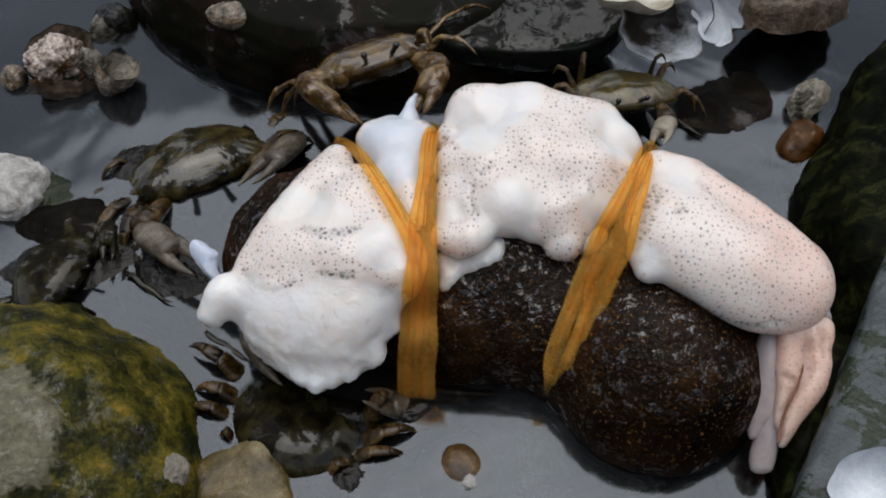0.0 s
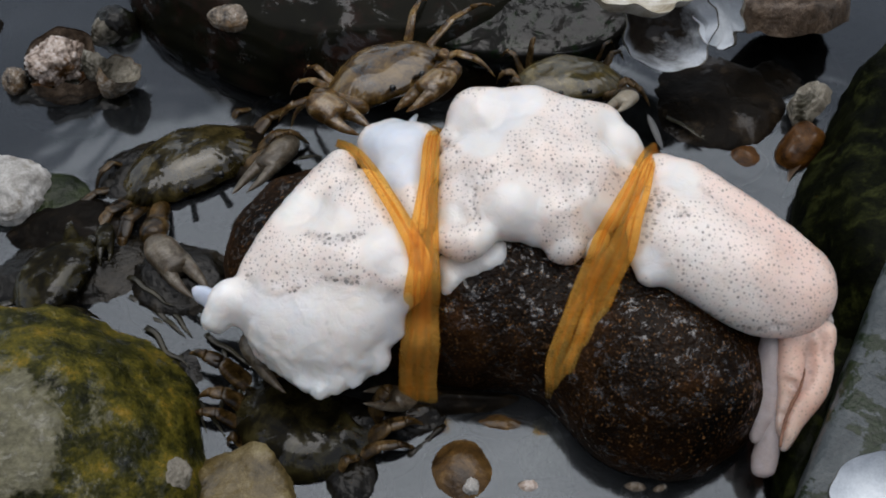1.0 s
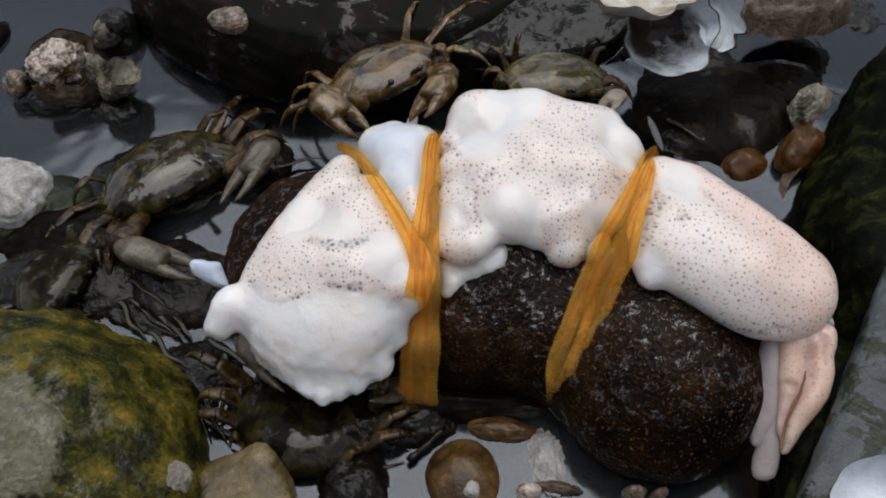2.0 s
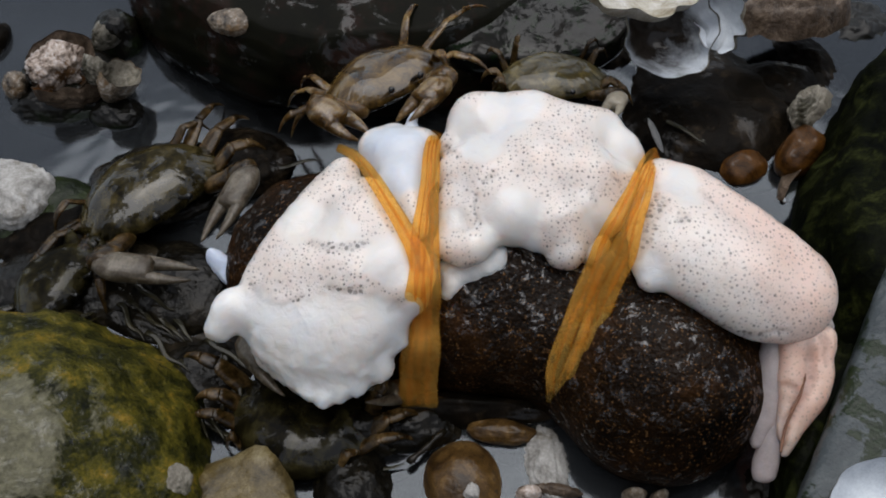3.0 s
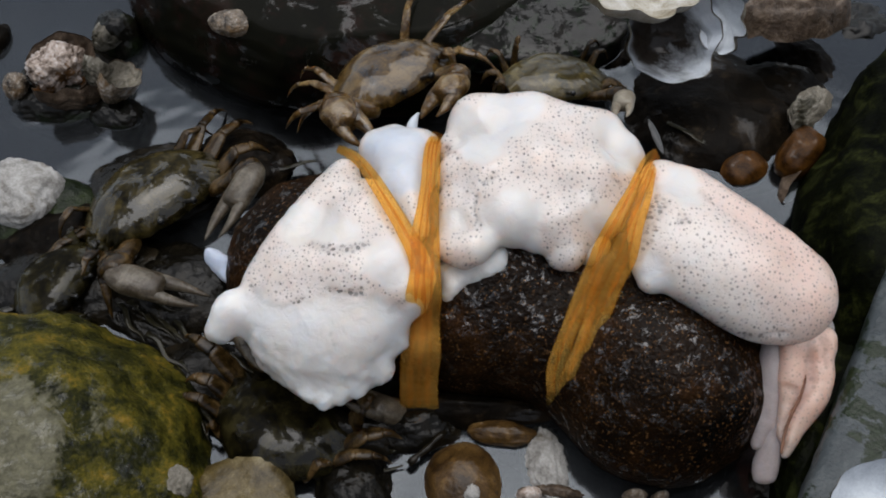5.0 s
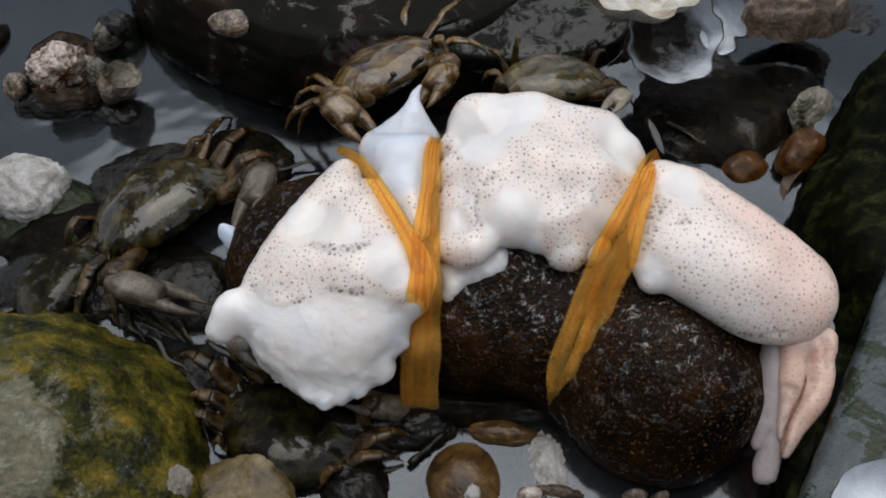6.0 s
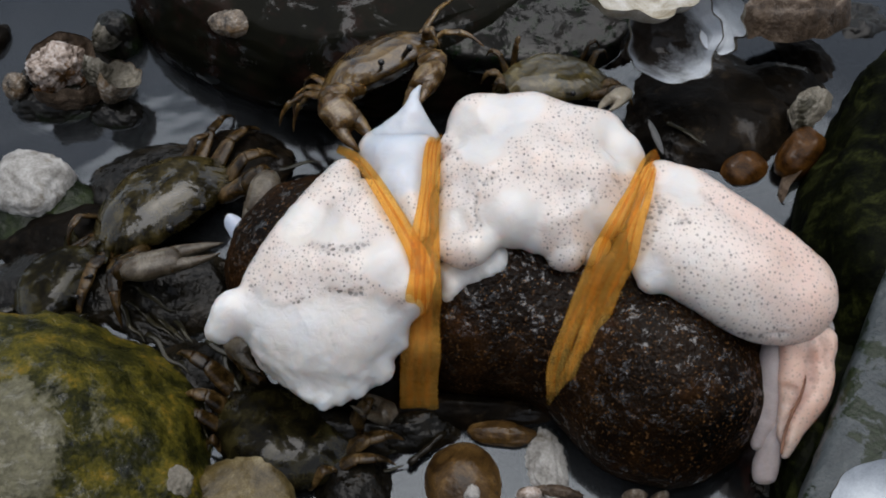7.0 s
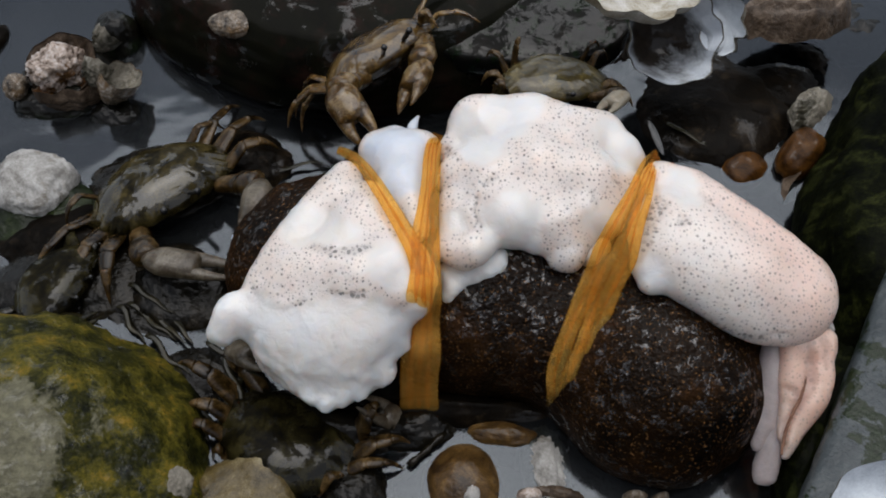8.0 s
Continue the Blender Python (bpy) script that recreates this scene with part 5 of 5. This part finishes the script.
LEFT_TIPS_B = [
    (-0.0459, 0.0210, 0.0120), (-0.0460, 0.0213, 0.0120), (-0.0474, 0.0195, 0.0120), (-0.0488, 0.0191, 0.0120), (-0.0497, 0.0145, 0.0140), (-0.0517, 0.0105, 0.0140), (-0.0537, 0.0015, 0.0120), (-0.0533, -0.0015, 0.0120),
    (-0.0505, 0.0028, 0.0130), (-0.0579, 0.0104, 0.0120), (-0.0508, 0.0066, 0.0130), (-0.0452, 0.0052, 0.0150), (-0.0457, 0.0075, 0.0150), (-0.0434, 0.0021, 0.0150), (-0.0425, 0.0037, 0.0150), (-0.0437, 0.0052, 0.0150), (-0.0428, 0.0037, 0.0150), (-0.0423, 0.0014, 0.0150)]
LOW_BODY = [
    ((-0.0298, -0.0350, 0.0020), 66, -6), ((-0.0299, -0.0348, 0.0020), 66, -6), ((-0.0290, -0.0343, 0.0020), 70, -6), ((-0.0286, -0.0333, 0.0020), 74, -6), ((-0.0293, -0.0325, 0.0020), 74, -6), ((-0.0299, -0.0325, 0.0020), 72, -6),
    ((-0.0293, -0.0325, 0.0020), 74, -6), ((-0.0299, -0.0319, 0.0020), 70, -6), ((-0.0322, -0.0311, 0.0030), 64, -6), ((-0.0337, -0.0311, 0.0030), 60, -6), ((-0.0332, -0.0330, 0.0030), 62, -6), ((-0.0321, -0.0338, 0.0020), 66, -6),
    ((-0.0321, -0.0344, 0.0020), 68, -6), ((-0.0327, -0.0338, 0.0020), 66, -6), ((-0.0332, -0.0344, 0.0020), 66, -6), ((-0.0332, -0.0350, 0.0020), 66, -6), ((-0.0320, -0.0350, 0.0020), 68, -6), ((-0.0320, -0.0357, 0.0020), 68, -6)]
LOW_TIPS_A = [
    (-0.0158, -0.0322, 0.0120), (-0.0159, -0.0319, 0.0120), (-0.0162, -0.0320, 0.0120), (-0.0152, -0.0317, 0.0120), (-0.0158, -0.0309, 0.0120), (-0.0163, -0.0309, 0.0120), (-0.0163, -0.0309, 0.0120), (-0.0180, -0.0309, 0.0120), (-0.0199, -0.0308, 0.0130),
    (-0.0202, -0.0308, 0.0130), (-0.0208, -0.0305, 0.0130), (-0.0210, -0.0308, 0.0130), (-0.0197, -0.0309, 0.0120), (-0.0208, -0.0302, 0.0130), (-0.0186, -0.0309, 0.0120), (-0.0195, -0.0303, 0.0120), (-0.0186, -0.0309, 0.0120), (-0.0175, -0.0309, 0.0120)]
LOW_TIPS_B = [
    (-0.0304, -0.0304, 0.0140), (-0.0305, -0.0304, 0.0140), (-0.0301, -0.0312, 0.0140), (-0.0296, -0.0321, 0.0140), (-0.0309, -0.0300, 0.0140), (-0.0314, -0.0300, 0.0140), (-0.0296, -0.0313, 0.0140), (-0.0320, -0.0300, 0.0140), (-0.0350, -0.0268, 0.0150),
    (-0.0355, -0.0255, 0.0150), (-0.0351, -0.0255, 0.0150), (-0.0349, -0.0249, 0.0150), (-0.0352, -0.0249, 0.0150), (-0.0356, -0.0262, 0.0150), (-0.0357, -0.0255, 0.0150), (-0.0362, -0.0249, 0.0150), (-0.0351, -0.0255, 0.0150), (-0.0352, -0.0249, 0.0150)]
SIDE_BODY = [
    ((0.0432, 0.0458, 0.0170), -82, 24), ((0.0371, 0.0480, 0.0170), -82, 20), ((0.0302, 0.0513, 0.0170), -84, 16), ((0.0280, 0.0522, 0.0170), -84, 14)] + [((0.0263, 0.0534, 0.0170), -84, 12)] * 14
SIDE_TIPS_A = [(0.0255, 0.0373, 0.0240), (0.0222, 0.0385, 0.0240), (0.0154, 0.0401, 0.0240), (0.0126, 0.0401, 0.0240)] + [(0.0127, 0.0405, 0.0240)] * 14
SIDE_TIPS_B = [
    (0.0461, 0.0163, 0.0300), (0.0359, 0.0295, 0.0320), (0.0368, 0.0283, 0.0300), (0.0357, 0.0288, 0.0300), (0.0354, 0.0300, 0.0290), (0.0349, 0.0294, 0.0290), (0.0384, 0.0297, 0.0280), (0.0386, 0.0297, 0.0280), (0.0395, 0.0317, 0.0280),
    (0.0423, 0.0272, 0.0270), (0.0388, 0.0309, 0.0280), (0.0358, 0.0326, 0.0280), (0.0369, 0.0309, 0.0280), (0.0369, 0.0309, 0.0280), (0.0358, 0.0326, 0.0280), (0.0364, 0.0318, 0.0270), (0.0364, 0.0318, 0.0270), (0.0350, 0.0317, 0.0280)]


def first(body):
    at, heading, pitch = body[0]
    return place(at, heading, pitch)


def rest(body):
    at, heading, pitch = body[7]
    return place(at, heading, pitch)


CRAB_TOP, TOP_ARMS = crab("olive-brown shore crab tearing at the bait", 0.03144, CRAB_OLIVE, CRAB_AMBER, CRAB_AMBER, rest(TOP_BODY), 1.7,
                          {(1, 3): (-0.0358, 0.0554, 0.0160), (1, 2): (-0.0392, 0.0515, 0.0140), (1, 1): (-0.0356, 0.0366, 0.0150), (1, 0): (-0.0377, 0.0348, 0.0180), (-1, 3): (-0.0041, 0.0721, 0.0260), (-1, 2): (0.0134, 0.0675, 0.0260),
                           (-1, 1): (0.0137, 0.0457, 0.0200), (-1, 0): (0.0041, 0.0418, 0.0240)}, slim=0.85, scale_claw=1.34, claw=0.5)
CRAB_LEFT, LEFT_ARMS = crab("dark green shore crab half under water by the bait", 0.03540, CRAB_DARK, CRAB_BROWN, CRAB_GREY, rest(LEFT_BODY), 4.2,
                            {(-1, 0): (-0.0440, 0.0391, 0.0060), (-1, 1): (-0.0505, 0.0531, 0.0020), (-1, 2): (-0.0584, 0.0600, 0.0000), (-1, 3): (-0.0603, 0.0492, 0.0020), (1, 0): (-0.0759, -0.0058, 0.0020), (1, 1): (-0.0855, -0.0058, 0.0020),
                             (1, 2): (-0.0960, 0.0009, 0.0020), (1, 3): (-0.0905, 0.0132, 0.0060)}, claw=0.62, scale_claw=1.15)
CRAB_LOW, LOW_ARMS = crab("dark shore crab under the torn end of the bait", 0.03180, CRAB_MUD, CRAB_BROWN, CRAB_GREY, rest(LOW_BODY), 6.1,
                          {(-1, 0): (-0.0550, -0.0167, 0.0060), (-1, 1): (-0.0524, -0.0259, 0.0030), (-1, 2): (-0.0538, -0.0299, 0.0020), (-1, 3): (-0.0451, -0.0360, 0.0000), (1, 0): (-0.0110, -0.0258, 0.0080), (1, 1): (-0.0046, -0.0317, 0.0030),
                           (1, 2): (-0.0057, -0.0365, 0.0010), (1, 3): (-0.0168, -0.0391, 0.0000)})
CRAB_SIDE, SIDE_ARMS = crab("yellowish shore crab behind the bait", 0.02700, CRAB_YELLOW, CRAB_BROWN, CRAB_PALE, rest(SIDE_BODY), 8.8,
                            {(1, 0): (0.0118, 0.0467, 0.0180), (1, 1): (0.0091, 0.0505, 0.0180), (1, 2): (0.0106, 0.0582, 0.0200), (1, 3): (0.0190, 0.0611, 0.0220), (-1, 0): (0.0441, 0.0487, 0.0140), (-1, 1): (0.0472, 0.0487, 0.0120),
                             (-1, 2): (0.0411, 0.0593, 0.0180), (-1, 3): (0.0389, 0.0612, 0.0200)}, arm=0.4, claw=0.5)

CRAB_FAR, FAR_ARMS = crab("small dark brown crab wedged below the white stone", 0.02280, CRAB_MUD, CRAB_MUD, CRAB_MUD, place((-0.0875, 0.0007, 0.0060), -20, 6), 11.3,
                          {(1, 0): (-0.0757, -0.0086, 0.0030), (1, 1): (-0.0824, -0.0106, 0.0040), (-1, 0): (-0.0782, 0.0114, 0.0040), (-1, 1): (-0.0877, 0.0170, 0.0030)}, arm=0.4, claw=0.5)


def weed(at, heading, length, seed):
    """A narrow blade of weed, lying in the water."""
    bm = bmesh.new()
    path = [(i / 12 * length, 0.1 * length * noise.noise((i * 0.22, seed, 0.0)), 0.04 * length * noise.noise((i * 0.3, seed, 5.0))) for i in range(13)]
    tube(bm, path, [(0.0006 * (1 - (i / 12) ** 3) + 0.0001, 0.00012) for i in range(13)], 6)
    ob = mesh_object("weed_blade", bm, WEED)
    ob.matrix_basis = pose(*at, 0, 0, heading)
    return tagged(ob, "narrow dark olive blade of eelgrass in the water", "seaweed", group="weed blades")


NEAR_WEED = [
        ((-0.0739, -0.0024, 0.0025), -50, 0.013), ((-0.0715, -0.0016, 0.0025), -38, 0.016), ((-0.0653, -0.0035, 0.0030), -48, 0.013), ((-0.0614, -0.0042, 0.0030), -55, 0.011), ((-0.0573, -0.0178, 0.0030), -60, 0.02),
        ((-0.0588, -0.0198, 0.0030), -48, 0.022), ((-0.0191, -0.0383, 0.0010), 12, 0.017), ((-0.0109, -0.0377, 0.0010), 30, 0.014), ((-0.0657, -0.0111, 0.0035), -40, 0.015), ((-0.0513, -0.0312, 0.0020), -25, 0.02)]
MORE_WEED = [
        ((-0.0472, -0.0153, 0.0035), -70, 0.018), ((-0.0517, -0.0128, 0.0040), -35, 0.016), ((-0.0429, -0.0205, 0.0030), -110, 0.014), ((-0.0256, -0.0438, 0.0010), 8, 0.018),
        ((-0.0544, -0.0245, 0.0030), -75, 0.015), ((-0.0404, -0.0342, 0.0015), -30, 0.02), ((-0.0714, 0.0013, 0.0050), -30, 0.014), ((-0.0427, 0.0361, 0.0030), 15, 0.013), ((0.0572, 0.0504, 0.0050), -40, 0.012), ((0.0652, 0.0445, 0.0040), 30, 0.014)]
for k, (at, heading, length) in enumerate(NEAR_WEED + MORE_WEED):
    weed(at, heading, length, 3.1 * k)

twig_path = [Vector((-0.0071, -0.0407, 0.0022)).lerp(Vector((0.0005, -0.0338, 0.0030)), k / 8) + Vector((0, 0, 0.0003 * math.sin(k * 1.3))) for k in range(9)]
tagged(mesh_object("twig", tube(bmesh.new(), twig_path, [(0.0007 + 0.0002 * math.sin(k * 2.1), 0.0006) for k in range(9)], 8), WET_BLACK), "short black twig lying at the waterline", "twig")

thread = Lump(0.0016)
thread.chain([(-0.0087, 0.0187, 0.0300), (-0.0075, 0.0216, 0.0325), (-0.0068, 0.0237, 0.0345), (-0.0065, 0.0257, 0.0362), (-0.0062, 0.0284, 0.0372), (-0.0051, 0.0308, 0.0378)], [0.00535, 0.00327, 0.00169, 0.00109, 0.00097, 0.00049])
thread.rod((-0.0122, 0.0207, 0.0310), (-0.0075, 0.0240, 0.0342), 0.00219, 0.00073)
thread.rod((-0.0027, 0.0209, 0.0315), (-0.0061, 0.0242, 0.0346), 0.00194, 0.00085)
thread.rod((-0.0142, 0.0223, 0.0310), (-0.0092, 0.0239, 0.0335), 0.00073, 0.00049)
THREAD = part("flesh_thread", fleshy(thread.mesh(0.0006), skin=0.0, lumps=0.0004), FLESH_BLUE, BAIT, "stretched translucent thread of flesh")
scrap = Lump(0.0008)
scrap.rod((-0.00432, 0, 0), (0.00360, 0, 0), 0.00204, 0.00108)
scrap.ball((-0.00120, 0.00120, 0.00048), 0.00156)
SCRAP = tagged(mesh_object("meat_scrap", scrap.mesh(0.0006, 0.0006, 0.004), JELLY), "torn bluish translucent scrap of meat in a claw", "meat scrap")


# ---- what moves ----
def drive(base, arms, body, tips):
    poses = [place(at, heading, pitch) for at, heading, pitch in body]
    walk(base, list(zip(TIMES, poses)))
    for (side, upper, palm, shoulder, long, reach), touch, lift in zip(arms, tips, (0.5, 0.5)):
        pairs = [bend_arm(side, shoulder, m.inverted() @ Vector(p), long, reach, lift) for m, p in zip(poses, touch)]
        walk(upper, [(t, a) for t, (a, b) in zip(TIMES, pairs)])
        walk(palm, [(t, b) for t, (a, b) in zip(TIMES, pairs)])


def motions():
    # the swell lifts and drops the pool, and its ripples drift
    level = [(0, 4.2), (0.5, 4.0), (1, 2.9), (1.5, 1.8), (2.2, 0.5), (2.8, -0.3), (3.2, 0.3), (3.6, 0.2), (4, -0.4), (4.5, -0.7), (5.1, 0.5), (5.8, 1.3), (6.2, 0.45), (6.6, 0.2),
             (7, 0.3), (7.4, -0.55), (7.7, -0.4), (8, 1.3)]
    walk(POOL, [(t, pose(0.002 * t, -0.001 * t, 0.001 * h)) for t, h in level])
    drive(CRAB_TOP, TOP_ARMS, TOP_BODY, (TOP_TIPS_A, TOP_TIPS_B))
    drive(CRAB_LEFT, LEFT_ARMS, LEFT_BODY, (LEFT_TIPS_A, LEFT_TIPS_B))
    drive(CRAB_LOW, LOW_ARMS, LOW_BODY, (LOW_TIPS_A, LOW_TIPS_B))
    drive(CRAB_SIDE, SIDE_ARMS, SIDE_BODY, (SIDE_TIPS_A, SIDE_TIPS_B))
    near = place((-0.0875, 0.0007, 0.0060), -20, 6)
    far_a = [(-0.0758, -0.0104, 0.0060), (-0.0758, -0.0095, 0.0060), (-0.0753, -0.0081, 0.0070), (-0.0782, -0.0088, 0.0070), (-0.0748, -0.0074, 0.0070)]
    far_b = [(-0.0746, 0.0016, 0.0080), (-0.0758, 0.0025, 0.0080), (-0.0757, 0.0047, 0.0080), (-0.0762, 0.0039, 0.0080), (-0.0781, 0.0039, 0.0080)]
    for (side, upper, palm, shoulder, long, reach), touch in zip(FAR_ARMS, (far_a, far_b)):
        pairs = [bend_arm(side, shoulder, near.inverted() @ Vector(p), long, reach, 0.5) for p in touch]
        walk(upper, [(t, a) for t, (a, b) in zip((0, 1, 3.5, 6, 8), pairs)])
        walk(palm, [(t, b) for t, (a, b) in zip((0, 1, 3.5, 6, 8), pairs)])
    # the torn end of the bait is tugged, the oyster and the white stone are shoved
    walk(BAIT_END, [(t, pose(x * 0.00012, -y * 0.00014, 0)) for t, x, y in
                    [(0, -9, -9), (0.5, -8, -8), (1, -5, -6), (1.5, -2, -2.5), (3, 0, 0), (4.5, 0, 0.5), (6, 1, 0), (7, 0, 0), (8, 3, 2)]])
    walk(THREAD, [(t, pose(-0.0001 * h, -0.0007 * h, -0.0011 * h)) for t, h in
                  [(0, 3), (0.5, 0), (1, 6), (1.5, 6), (2.8, 2.5), (3.2, 6), (4.5, 6.5), (5.1, 4), (5.8, 0), (6.2, 0), (6.6, 4), (7, 0), (7.4, 4), (8, 5)]])
    rest_oyster = OYSTER.matrix_basis.copy()
    walk(OYSTER, [(t, pose(x * 0.00012, -y * 0.00014, 0) @ rest_oyster) for t, x, y in
                  [(0, -5, -19), (0.5, -3, -14), (1, -1, -5), (1.5, 0, 0), (3.5, 0, 0), (4, 0, 7), (4.5, 2, 10), (6, 4, 10), (8, 4, 11)]])
    rest_white = WHITE.matrix_basis.copy()
    walk(WHITE, [(t, pose(x * 0.00012, -y * 0.00014, 0) @ rest_white) for t, x, y in
                 [(0, -6, 2), (1, -8, 0), (2.8, -2, 0), (3.5, 0, 0), (4.5, 8, -2), (5.8, 20, -14), (6.5, 24, -22), (8, 32, -28)]])
    walk(SCRAP, [(t, pose(*at, 0, 20, turn)) for t, at, turn in
                 [(0, (-0.0494, -0.0043, 0.0170), -56), (0.5, (-0.0495, -0.0046, 0.0170), -56), (1, (-0.0476, -0.0109, 0.0130), -30), (1.5, (-0.0493, -0.0072, 0.0140), -20), (2.8, (-0.0478, -0.0017, 0.0130), -50),
                  (3.6, (-0.0470, -0.0010, 0.0130), -60), (4.4, (-0.0485, -0.0024, 0.0130), -50), (5.8, (-0.0458, 0.0036, 0.0140), -50), (6.6, (-0.0448, 0.0067, 0.0150), -60), (7.4, (-0.0441, 0.0059, 0.0150), -60), (8, (-0.0424, 0.0021, 0.0150), -60)]])


motions()
